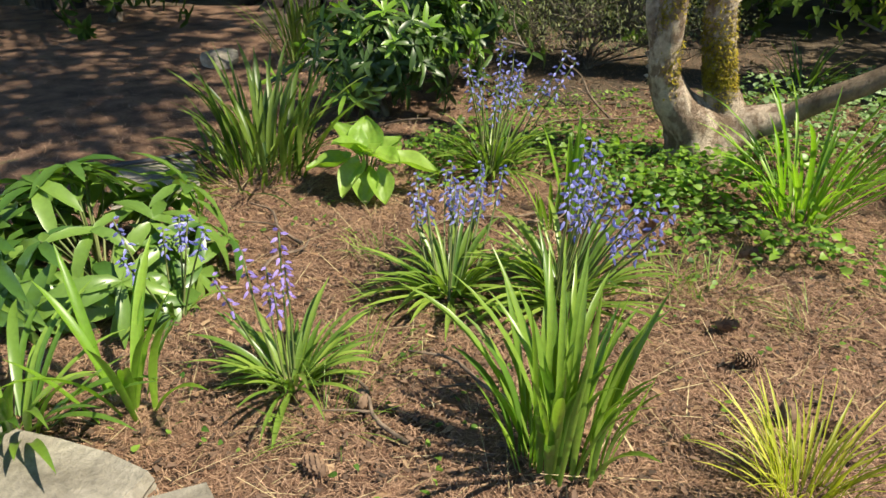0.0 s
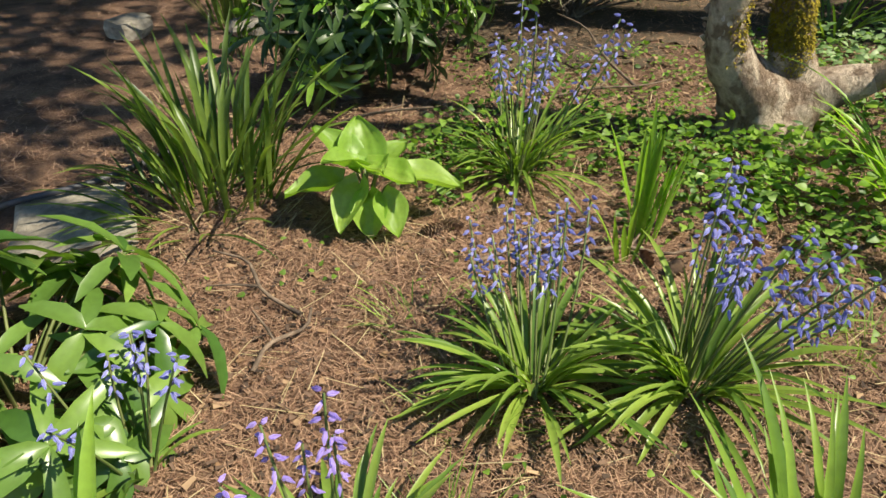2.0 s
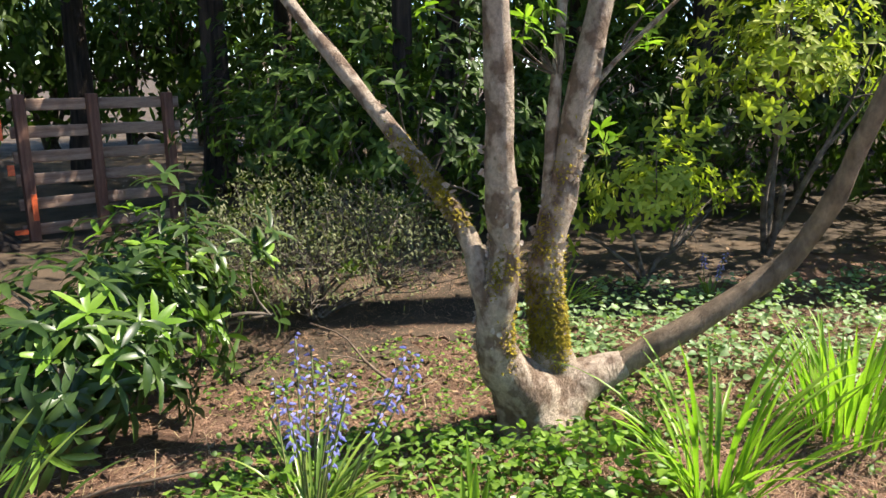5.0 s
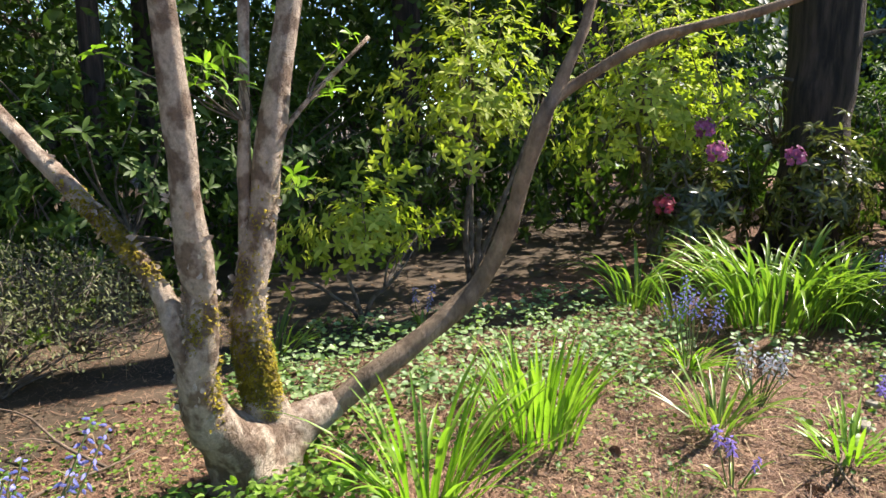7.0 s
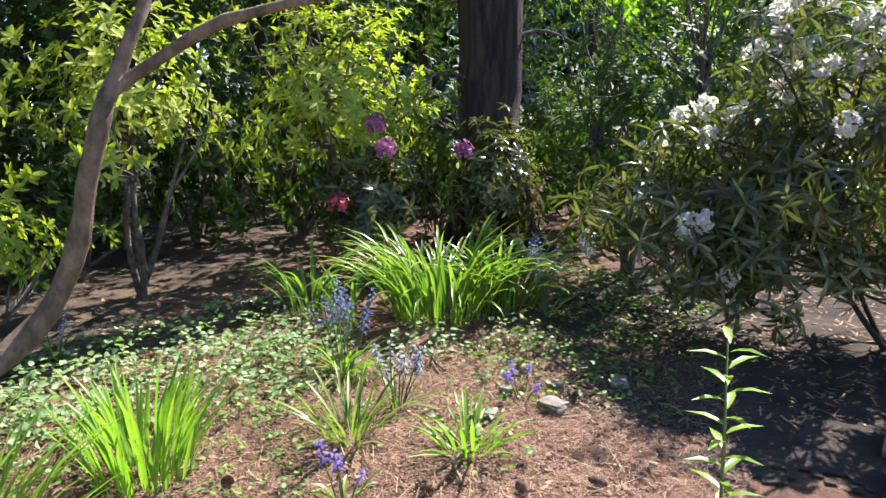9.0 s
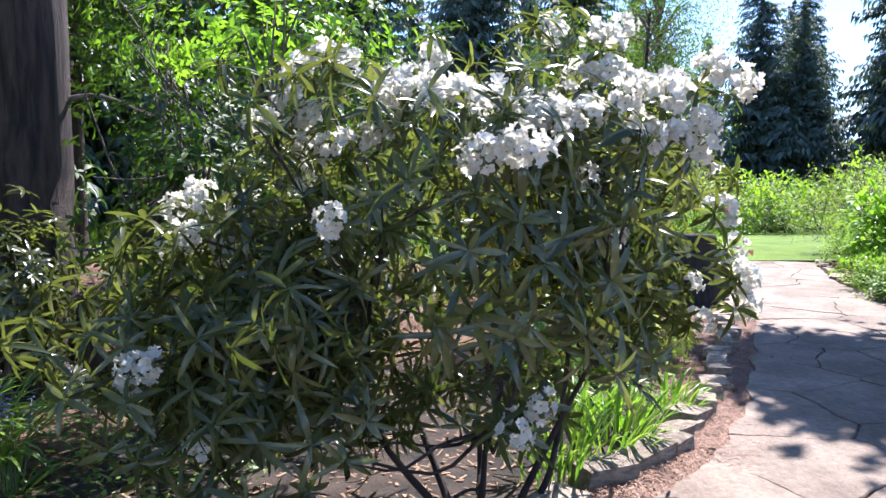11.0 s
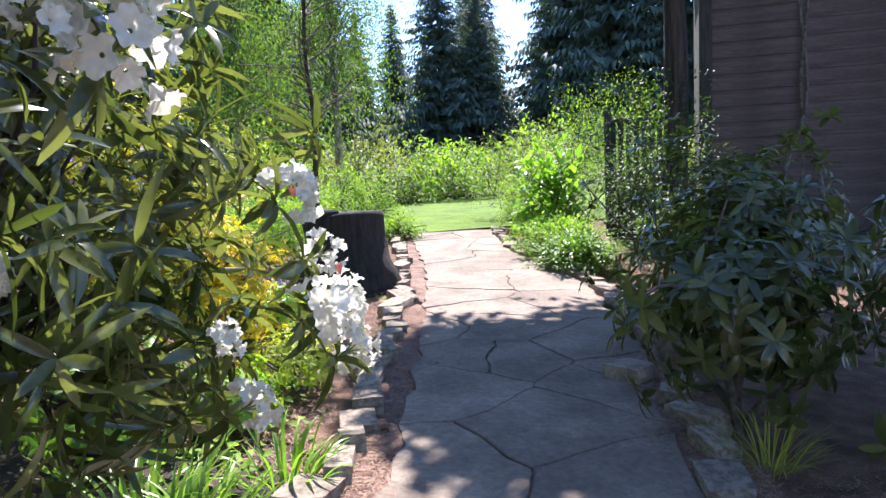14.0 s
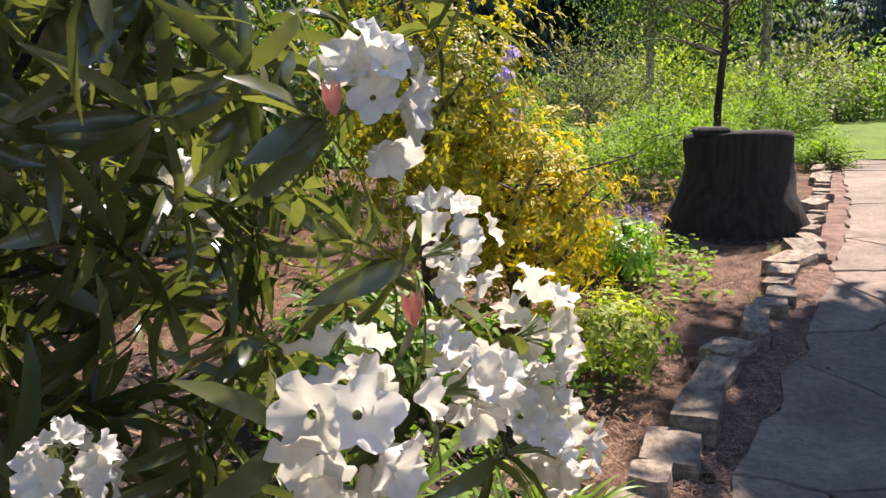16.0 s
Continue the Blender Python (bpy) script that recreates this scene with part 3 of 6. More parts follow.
def hosta(at, leaves):
    ob = thing("hosta", at, "lime green hosta with broad ribbed leaves in mulch", "plant")
    shapes = [heart_leaf(0.2, 0.17, L_HOSTA), heart_leaf(0.23, 0.16, L_HOSTA), heart_leaf(0.18, 0.15, L_HOSTA)]
    for i, (az, r, h, pitch, sc) in enumerate(leaves):
        az = radians(az)
        p = np.array([math.cos(az) * r, math.sin(az) * r, h])
        l = part("leaf", shapes[i % 3], ob)
        l.matrix_local = Matrix.Translation(p) @ Matrix.Rotation(az, 4, "Z") @ Matrix.Rotation(radians(-pitch), 4, "Y") @ Matrix.Scale(sc, 4)
        st = Sheet()
        st.tube(smooth_line([(0, 0, 0), p * 0.5 + [0, 0, 0.04], p], 6), np.linspace(0.006, 0.004, 6), 6)
        part("stalk", st.mesh("stalk", M_STALK), ob)
    return ob


hosta(on(-0.38, 3.42, 0.0), [(185, 0.1, 0.17, 5, 1.0), (238, 0.05, 0.18, -25, 0.85), (270, 0.07, 0.15, -45, 0.9), (300, 0.1, 0.15, -42, 0.8), (355, 0.12, 0.18, 0, 1.05), (318, 0.05, 0.22, 12, 1.0), (95, 0.04, 0.2, 55, 1.05), (140, 0.05, 0.21, 45, 0.95), (40, 0.07, 0.19, 35, 0.9), (215, 0.02, 0.23, 38, 0.9), (285, 0.02, 0.24, 30, 0.85)])


def hellebore(at, rx, ry, h, n, label, leaf=L_HELLEB):
    ob = thing("hellebore", at, label, "plant")
    d = unit(rng.normal(0, 1, (n * 3, 3)))
    d = d[d[:, 2] > 0.02][:n]
    p = d * np.array([rx, ry, h]) * R(0.75, 1.05, (len(d), 1))
    p[:, 2] = np.maximum(p[:, 2], 0.08)
    for q, o in zip(p, d):
        w = whorls(q[None] * 0, (o + [0, 0, 0.5])[None], int(rng.integers(5, 8)), (0.14, 0.22), (0.044, 0.07), 0.12, 0.55, shape=(0.15, 0.75, 1.0, 0.08), fold=0.22)
        part("leaf_whorl", w.mesh("leaf_whorl", leaf), ob, at=q)
        st = Sheet()
        st.tube(smooth_line([(q[0] * 0.2, q[1] * 0.2, 0), q * [0.6, 0.6, 0.6], q], 6), np.linspace(0.006, 0.004, 6), 5)
        part("stalk", st.mesh("stalk", M_STALK), ob)
    return ob


hellebore(on(-1.4, 2.6), 0.54, 0.48, 0.46, 62, "dense glossy green hellebore with fingered leaves")

# ---- laurel-like shrubs, twiggy shrub and ground cover ----
shrub("laurel", on(-0.42, 4.75), (0.52, 0.45, 0.44), 200, 6, (0.09, 0.17), (0.026, 0.042), L_SKIM, "dark glossy evergreen laurel with bright shoots", base_h=0.34, tip=L_SKIMTIP, tip_share=0.12, main=26, seed=3, inner=0.25, lumps=0.5)
shrub("laurel", on(0.05, 5.35), (0.46, 0.42, 0.5), 190, 6, (0.09, 0.17), (0.026, 0.042), L_SKIM, "dark glossy evergreen laurel with narrow leaves", base_h=0.45, tip=L_SKIMTIP, tip_share=0.12, main=26, seed=5, inner=0.25, lumps=0.5)
strap_clump("iris_clump", on(-1.2, 6.2), 60, (0.4, 0.75), (0.014, 0.026), (0.05, 0.6), (0.1, 0.8), L_IRIS, "spiky iris clump in dappled shade", "plant", 0.16)


def twiggy(at, rad, n, label):
    ob = thing("twiggy_shrub", at, label, "shrub")
    p, d = crown_points(n, rad, -0.1, 0.25, 0.2, 9.0)
    p = p + np.array([0, 0, rad[2] * 0.5])
    p[:, 2] = np.maximum(p[:, 2], 0.08)
    part("branching", twig_fan(p[:150], 150, rad[2], 0.007, 6).mesh("twiggy_branches", M_BRANCH), ob)
    s = Sheet()
    w = rng.normal(0, 1, (len(p), 3))
    s.leaves(p, w, (0, 0, 1), R(0.02, 0.045, len(p)), R(0.008, 0.018, len(p)), 0.2, 0.1, (0, 0.5, 1), (0.2, 1, 0.1))
    part("leafage", s.mesh("twiggy_leaves", L_TWIGGY), ob)
    return ob


twiggy(on(1.15, 6.0), (1.2, 0.8, 0.66), 8000, "tangled twiggy grey-green shrub with tiny leaves")
cover_patch("ground_cover", [(1.0, 3.65, 0.33), (1.35, 3.45, 0.35), (0.85, 3.3, 0.22), (1.15, 3.2, 0.2), (1.95, 3.75, 0.32), (0.75, 3.9, 0.3), (1.3, 2.85, 0.18), (1.55, 2.8, 0.16), (1.05, 2.8, 0.12), (1.7, 2.55, 0.12), (0.1, 3.95, 0.28), (-0.1, 3.75, 0.2), (1.75, 4.1, 0.2)], 3200, (0.018, 0.05), L_COVER, "fresh green leafy ground cover round the tree foot", 0.2)
cover_patch("ground_cover", [(1.35, 3.35, 0.35), (1.75, 3.55, 0.3), (1.1, 3.5, 0.3), (0.15, 3.8, 0.25), (1.5, 2.8, 0.2)], 700, (0.03, 0.06), L_LIME, "lime green young leaves among the ground cover", 0.26)
cover_patch("ground_cover", [(2.6, 4.4, 0.5), (3.2, 4.9, 0.5), (3.3, 4.1, 0.4), (2.3, 4.9, 0.35), (3.9, 3.6, 0.45), (4.4, 3.5, 0.4), (4.0, 4.4, 0.5), (4.9, 4.2, 0.4), (2.2, 4.3, 0.25), (3.5, 3.35, 0.35), (4.2, 3.25, 0.38), (3.0, 3.65, 0.35), (4.6, 2.55, 0.26), (2.75, 3.9, 0.3), (4.9, 2.0, 0.26)], 1700, (0.022, 0.055), L_COVERPALE, "pale silvery ground cover under the shrubs", 0.22)
cover_patch("ground_cover", [(4.6, 1.75, 0.45), (5.0, 1.3, 0.35), (4.2, 1.9, 0.25), (6.4, 1.5, 0.6), (6.9, 2.1, 0.5), (5.7, 1.2, 0.5), (4.3, 1.2, 0.3), (3.55, 1.95, 0.22), (3.3, 1.7, 0.18)], 1100, (0.02, 0.045), L_COVER, "small-leaved green ground cover at the shrub's edge", 0.16)


# ---- the many-stemmed tree ----
def stem(name, pts, r0, r1, ob, n=22, label="", sides=14, rough=0.26, mat=None):
    s = Sheet()
    s.tube(smooth_line(pts, n), np.linspace(r0, r1, n) * (1 + 0.07 * np.sin(np.arange(n) * 1.7)), sides, rough, 9)
    return part(name, s.mesh(name, mat or M_BARK), ob, label)


tree = thing("garden_tree", on(1.55, 3.95), "many-stemmed tree with pale flaking bark and moss", "tree")
STEM_L = [(-0.39, -0.06, 0.58), (-0.45, -0.05, 0.76), (-0.47, 0.02, 0.96), (-0.55, 0.13, 1.15), (-0.67, 0.30, 1.38), (-0.78, 0.45, 1.58), (-0.99, 0.74, 1.97), (-1.30, 1.15, 2.53)]
STEM_M = [(-0.08, 0.03, 0.05), (-0.21, 0.00, 0.20), (-0.36, -0.03, 0.46), (-0.38, -0.07, 0.68), (-0.38, -0.12, 0.93), (-0.45, -0.17, 1.27), (-0.48, -0.20, 1.58), (-0.57, -0.27, 2.16), (-0.70, -0.38, 3.00)]
STEM_R = [(0.04, 0.02, 0.06), (0.02, 0.01, 0.21), (-0.04, -0.02, 0.43), (-0.11, -0.05, 0.74), (-0.11, -0.07, 0.94), (-0.04, -0.09, 1.24), (-0.00, -0.11, 1.57), (0.10, -0.15, 2.13), (0.23, -0.20, 2.95)]
STEM_LOW = [(-0.04, 0.05, 0.08), (0.1, -0.04, 0.2), (0.27, -0.14, 0.28), (0.46, -0.28, 0.44), (0.7, -0.42, 0.62), (0.9, -0.55, 0.82), (0.96, -0.68, 1.11), (0.95, -0.78, 1.38), (0.98, -0.89, 1.72)]
fs = Sheet()
for line, r0, r1 in (([(-0.08, -0.02, -0.12), (-0.09, -0.01, 0.04), (-0.13, 0.0, 0.16), (-0.23, 0.0, 0.28), (-0.34, -0.02, 0.42)], 0.23, 0.09),
                     ([(-0.04, -0.02, -0.12), (-0.03, -0.01, 0.04), (-0.01, 0.0, 0.16), (0.01, 0.01, 0.28), (-0.03, -0.02, 0.42)], 0.22, 0.085),
                     ([(-0.06, 0.0, -0.05), (0.0, -0.02, 0.08), (0.08, -0.04, 0.18), (0.18, -0.09, 0.24), (0.3, -0.16, 0.3)], 0.19, 0.06)):
    fs.tube(smooth_line(line, 14), np.linspace(r0, r1, 14), 18, 0.26, 9)
part("foot", fs.mesh("foot", M_BARK), tree, "broad pale foot of the trunk")
stem("stem", STEM_L, 0.05, 0.028, tree)
stem("stem", STEM_M, 0.1, 0.038, tree)
stem("stem", STEM_R, 0.098, 0.045, tree)
stem("stem", STEM_LOW, 0.068, 0.036, tree, label="low spreading limb with smoother brown bark", mat=M_LIMB)
stem("limb", [(0.98, -0.89, 1.7), (1.05, -0.97, 1.94), (1.12, -1.0, 2.12), (1.2, -1.05, 2.6)], 0.034, 0.016, tree, 8, "", 8, mat=M_LIMB)
stem("limb", [(0.97, -0.88, 1.7), (1.05, -0.98, 1.79), (1.15, -1.25, 1.96), (1.2, -1.52, 2.03), (1.3, -1.8, 2.1), (1.5, -2.2, 2.3)], 0.032, 0.014, tree, 12, "", 8, mat=M_LIMB)
stem("limb", [(-0.11, -0.05, 0.94), (-0.09, -0.03, 1.19), (-0.07, -0.03, 1.57), (-0.03, -0.03, 2.47)], 0.034, 0.022, tree, 10, "", 8)
stem("limb", [(-0.00, -0.11, 1.52), (0.16, -0.17, 1.71), (0.40, -0.31, 1.99)], 0.016, 0.008, tree, 8, "", 6)
for path_pts, n, r in ((STEM_M, 160, 0.082), (STEM_R, 190, 0.08), (STEM_L, 70, 0.05)):
    s = Sheet()
    line = smooth_line(path_pts, 60)
    pick = rng.integers(8, 40, n)
    a = R(0, 6.283, n)
    o = np.stack([np.cos(a), np.sin(a), R(-0.2, 0.2, n)], 1)
    s.leaves(line[pick] + o * (r * (1 - 0.45 * pick / 60))[:, None], np.stack([-np.sin(a), np.cos(a), R(-0.8, 0.8, n)], 1) + o * 0.22, o, R(0.015, 0.04, n), R(0.015, 0.035, n), -0.5, 0.1)
    tagged(part("peeling_bark", s.mesh("bark_flakes", M_FLAKE), tree), "curling flakes of peeling bark", kind="stuff")


def moss(line, lo, hi, r, n, facing, parent, span=1.1):
    """A furry cushion of moss on one side of a stem."""
    line = smooth_line(line, 80)
    mid = (lo + hi) / 2
    f = np.clip(mid + rng.normal(0, 0.42 * (hi - lo), n), 0.01, 0.95) * 79
    pick = f.astype(int)
    on_line = line[pick] + (line[pick + 1] - line[pick]) * (f - pick)[:, None]
    a = facing + rng.normal(0, span, n)
    o = np.stack([np.cos(a), np.sin(a), np.zeros(n)], 1)
    s = Sheet()
    s.leaves(on_line + o * r, o + rng.normal(0, 0.7, (n, 3)), (0, 0, 1), R(0.01, 0.024, n), R(0.007, 0.014, n), 0.2, 0.1, (0, 0.5, 1), (0.4, 1, 0.3))
    tagged(part("moss", s.mesh("moss", M_MOSS), parent), "yellow green moss cushion", kind="stuff")


moss(STEM_R, 0.14, 0.34, 0.082, 4600, -2.0, tree)
moss(STEM_L, 0.38, 0.52, 0.045, 1300, -1.6, tree, 0.9)
moss(STEM_M, 0.16, 0.3, 0.085, 600, -0.6, tree, 0.5)
moss(STEM_M, 0.42, 0.48, 0.064, 420, -2.0, tree, 0.7)
moss(STEM_R, 0.44, 0.6, 0.062, 420, -2.4, tree, 0.5)

sp = np.concatenate([np.array([-0.22, -0.04, 1.82]) + rng.normal(0, 0.1, (12, 3)) * [1.3, 1.3, 0.6], np.array([0.3, -0.2, 1.86]) + rng.normal(0, 0.09, (7, 3)), np.array([0.05, -0.12, 1.38]) + rng.normal(0, 0.07, (5, 3))])
tagged(part("leaf_sprout", whorls(sp, rng.normal(0, 0.5, sp.shape) + [0, 0, 0.6], 5, (0.05, 0.085), (0.018, 0.028), 0.4, 0.3).mesh("leaf_sprout", L_LIME), tree), "bright young leaf sprouts", kind="stuff")
s = Sheet()
for q in sp[:19]:
    root = np.array([-0.06, -0.03, 1.62]) if q[0] < 0.08 else np.array([0.16, -0.17, 1.71])
    s.tube(smooth_line([root, (root + q) / 2 + rng.normal(0, 0.03, 3), q], 5), np.linspace(0.005, 0.002, 5), 4)
part("twig_spray", s.mesh("twig_spray", M_BRANCH), tree)

# ---- bed seen further on ----
strap_clump("daylily_clump", on(5.5, 2.75), 190, (0.6, 1.0), (0.018, 0.034), (0.02, 0.55), (1.0, 2.4), L_DAFF, "big fountain of arching green daylily leaves", "plant", 0.42)
strap_clump("daylily_clump", on(5.9, 2.35), 90, (0.5, 0.9), (0.018, 0.032), (0.05, 0.6), (1.0, 2.4), L_DAFF, "arching green daylily leaves in the bed", "plant", 0.3)
strap_clump("daylily_clump", on(5.2, 3.75), 34, (0.5, 0.85), (0.016, 0.03), (0.05, 0.5), (1.0, 2.5), L_DAFF, "small arching daylily clump", "plant", 0.16)
strap_clump("daylily_clump", on(5.0, 3.3), 24, (0.35, 0.6), (0.014, 0.026), (0.1, 0.6), (0.5, 1.5), L_DAFF, "small arching daylily clump", "plant", 0.12)
bluebell(on(4.1, 2.9), 34, (0.25, 0.42), 11, 0.55, P_BLUE, "light blue bluebells with arching leaves", 0.18, L_LIME)
bluebell(on(3.74, 2.38), 12, (0.15, 0.3), 9, 0.34, P_PALE, "pale white bluebells in bark mulch", 0.12)
bluebell(on(5.75, 1.95), 14, (0.25, 0.4), 10, 0.55, P_BLUE, "blue bluebells beside the daylilies", 0.15)
bluebell(on(3.75, 4.85), 12, (0.2, 0.35), 3, 0.34, P_BLUE, "small blue bluebells in the shade", 0.1)
bluebell(on(4.05, 1.75), 0, (0.1, 0.2), 4, 0.22, P_MAUVE, "low mauve bluebells in the mulch", 0.14)
bluebell(on(2.75, 2.2), 8, (0.12, 0.2), 4, 0.26, P_MAUVE, "faded mauve bluebells in the mulch", 0.1)
strap_clump("daffodil_leaves", on(2.65, 3.15), 80, (0.35, 0.6), (0.018, 0.028), (0.02, 0.5), (0.1, 0.9), L_LIME, "thick clump of bright daffodil leaves", "plant", 0.2)
strap_clump("daffodil_leaves", on(3.3, 2.45), 44, (0.25, 0.48), (0.012, 0.02), (0.3, 1.1), (0.3, 0.9), L_BLUEBELL, "low sprawling tuft of strap leaves", "plant", 0.12)
strap_clump("daffodil_leaves", on(3.35, 1.85), 36, (0.18, 0.34), (0.012, 0.022), (0.4, 1.2), (0.3, 0.9), L_LIME, "low yellow-green tuft of leaves", "plant", 0.14)
strap_clump("iris_clump", on(2.6, 5.2), 30, (0.3, 0.5), (0.01, 0.018), (0.1, 0.8), (0.3, 1.0), L_IRIS, "thin dark leaf tuft under the shrubs", "plant", 0.1)
tall = thing("lily_shoot", on(2.92, 0.72), "tall leafy lily shoot with pale green leaves", "plant")
s = Sheet()
zs = np.linspace(0.12, 0.78, 22)
az = np.arange(22) * 2.4
s.leaves(np.stack([np.zeros(22), np.zeros(22), zs], 1), np.stack([np.cos(az), np.sin(az), np.full(22, 0.6)], 1), (0, 0, 1), 0.14, 0.035, 0.4)
part("leafage", s.mesh("lily_leaves", L_LIME), tall)
s = Sheet()
s.tube([(0, 0, 0), (0.005, 0, 0.4), (0.0, 0.01, 0.8)], [0.008, 0.007, 0.004], 6)
part("stem", s.mesh("lily_stem", M_STALK), tall)

# shrubs behind the bed
shrub("yellow_shrub", on(5.2, 5.45), (1.05, 0.75, 1.15), 400, 6, (0.07, 0.115), (0.026, 0.04), L_YELLOW, "airy evergreen shrub with yellow-green leaf rosettes", base_h=1.6, main=26, inner=0.3, lumps=0.6, seed=11, branch=0.022, tilt=0.5, bend=0.18)
shrub("yellow_shrub", on(3.6, 5.35), (0.75, 0.45, 0.46), 170, 6, (0.06, 0.1), (0.024, 0.038), L_YELLOW, "low spreading shrub with yellow-green leaf rosettes", base_h=0.75, main=16, inner=0.3, lumps=0.6, seed=14, low=-0.6, branch=0.014, tilt=0.5, bend=0.18)
shrub("yellow_shrub", on(7.0, 4.35), (1.3, 0.85, 1.35), 660, 6, (0.07, 0.11), (0.026, 0.04), L_YELLOW, "large rounded shrub with gold-green foliage", base_h=1.5, main=34, inner=0.3, lumps=0.6, seed=17, branch=0.025, tilt=0.5, bend=0.18)
shrub("loose_shrub", on(7.15, 2.8), (0.7, 0.5, 0.75), 170, 8, (0.08, 0.13), (0.025, 0.038), L_RHODO, "loose evergreen shrub before the dark trunk", base_h=0.85, main=18, inner=0.3, seed=23, low=-0.7)
pinkr = shrub("pink_rhododendron", on(6.7, 3.75), (1.0, 0.6, 0.62), 190, 9, (0.09, 0.14), (0.025, 0.038), L_RHODO, "open rhododendron with dark leaves and pink blooms", base_h=0.7, main=26, inner=0.3, seed=21, low=-0.5)


def floret(mat, size, depth):
    """One open funnel flower facing +z: five lobes with a frilled rim."""
    n = 30
    rings = (0.12, 0.34, 0.58, 0.8, 1.0)
    th = np.arange(n) * 2 * math.pi / n
    a, b = R(0, 6.283, 2)
    v = []
    for u in rings:
        r = size * u * (1 - 0.26 * u * u * np.abs(np.sin(2.5 * th)) ** 5) * (1 + 0.1 * u * np.sin(2 * th + a))
        z = size * depth * (1 - (1 - u) ** 2) + size * u ** 3 * (0.13 * np.sin(10 * th + a) + 0.1 * np.sin(7 * th + b))
        v.append(np.stack([r * np.cos(th), r * np.sin(th), z], 1))
    q = []
    for i in range(len(rings) - 1):
        for k in range(n):
            j = (k + 1) % n
            q.append((i * n + k, i * n + j, (i + 1) * n + j, (i + 1) * n + k))
    return quads_mesh("floret", np.concatenate(v), q, mat)


def truss_plan(n, apart=0.62):
    """The ways in which the florets of one truss face."""
    keep = []
    while len(keep) < n:
        v = unit(rng.normal(0, 1, 3))
        apart *= 0.996
        if v[2] > -0.25 and all(np.linalg.norm(v - k) > apart for k in keep):
            keep.append(v)
    return keep


CORE = Sheet()
for k in range(7):
    a = k * 0.9
    CORE.tube([(0, 0, -0.05), (0.012 * math.cos(a), 0.012 * math.sin(a), 0.0), (0.035 * math.cos(a), 0.035 * math.sin(a), 0.03)], [0.004, 0.003, 0.002], 4)
CORE = CORE.mesh("truss", M_STALK)
PLANS = [truss_plan(n) for n in (15, 17, 13, 16)]


def place_truss(florets, p, out, scale, parent, i=0):
    ob = part("truss", CORE, parent)
    ob.matrix_local = Matrix.Translation(p) @ Vector(out).to_track_quat("Z", "Y").to_matrix().to_4x4() @ Matrix.Rotation(i * 2.3, 4, "Z") @ Matrix.Scale(scale, 4)
    for j, v in enumerate(PLANS[i % 4]):
        f = part("floret", florets[(i + j) % len(florets)], ob)
        f.matrix_local = Matrix.Translation(Vector(v) * (0.065 + 0.022 * math.sin(i * 1.7 + j * 2.6))) @ (Vector(v) + 0.35 * Vector((math.sin(j * 3.1 + i), math.cos(j * 2.3 + i), 0.3))).to_track_quat("Z", "Y").to_matrix().to_4x4() @ Matrix.Rotation(j * 1.1 + i, 4, "Z") @ Matrix.Scale(1.0 + 0.2 * math.sin(j * 4.1 + i), 4)
    return ob


PINKS = [[floret(P_PINK, 0.04, w) for w in (0.4, 0.9)], [floret(P_RED, 0.036, w) for w in (0.4, 0.9)]]
for (x, y, z), m in (((5.95, 3.4, 1.35), 0), ((6.7, 2.95, 1.3), 0), ((6.2, 3.6, 1.55), 0), ((5.72, 3.75, 0.9), 1)):
    place_truss(PINKS[m], Vector((x, y, z)) - pinkr.location, (-0.6, -0.5, 0.5), 0.95, pinkr)

# ---- the white rhododendron ----
rhodo = thing("white_rhododendron", on(5.55, -0.5), "large white-flowering rhododendron with glossy dark leaves", "shrub")
zone = []
for c, rad, n in (((0.0, 0.1, 1.35), (1.15, 1.35, 0.95), 440), ((0.1, -0.95, 1.15), (0.75, 0.62, 0.85), 150), ((-0.3, 0.85, 0.75), (0.7, 0.6, 0.6), 160), ((0.5, -0.6, 1.6), (0.7, 0.7, 0.75), 120), ((-0.3, 1.15, 0.5), (0.75, 0.6, 0.45), 150), ((-0.25, -0.2, 0.5), (0.7, 0.8, 0.35), 110), ((0.1, 1.65, 0.8), (0.7, 0.65, 0.65), 120), ((-0.25, 1.0, 1.05), (0.65, 0.65, 0.6), 95)):
    p, d = crown_points(n, rad, -0.75, 0.35, 0.25, c[0] * 7)
    zone.append((p + np.array(c), d))
P = np.concatenate([z[0] for z in zone])
D = np.concatenate([z[1] for z in zone])
ok = (P[:, 2] > 0.2) & ~((P[:, 0] < 0.0) & (P[:, 2] < 0.55) & (P[:, 1] < 0.25))
wy = P[:, 1] - 0.5
wx = P[:, 0] + 5.55
clear = np.ones(len(P), bool)
for cx, cy in ((4.02, -1.57), (4.31, -1.77), (4.67, -1.91), (5.0, -2.06), (3.72, -1.39)):
    clear &= np.hypot(wx - cx, wy - cy) > 0.8
clear &= ~((P[:, 2] < 0.75) & (wy < -1.0))
clear &= ~((np.hypot(wx - 5.6, wy + 1.95) < 0.42) & (P[:, 2] < 1.5))
clear &= ~((P[:, 2] < 0.6) & (rng.uniform(0, 1, len(P)) < 0.5))
P, D = P[ok & clear], D[ok & clear]
P[:, 2] += 0.02
part("foliage", whorls(P, D + rng.normal(0, 0.35, D.shape) + [0, 0, 0.25], 9, (0.08, 0.18), (0.018, 0.032), 0.15, 0.45, shape=(0.12, 0.75, 1.0, 0.08), wild=0.95).mesh("rhododendron_foliage", L_RHODO), rhodo)
b = Sheet()
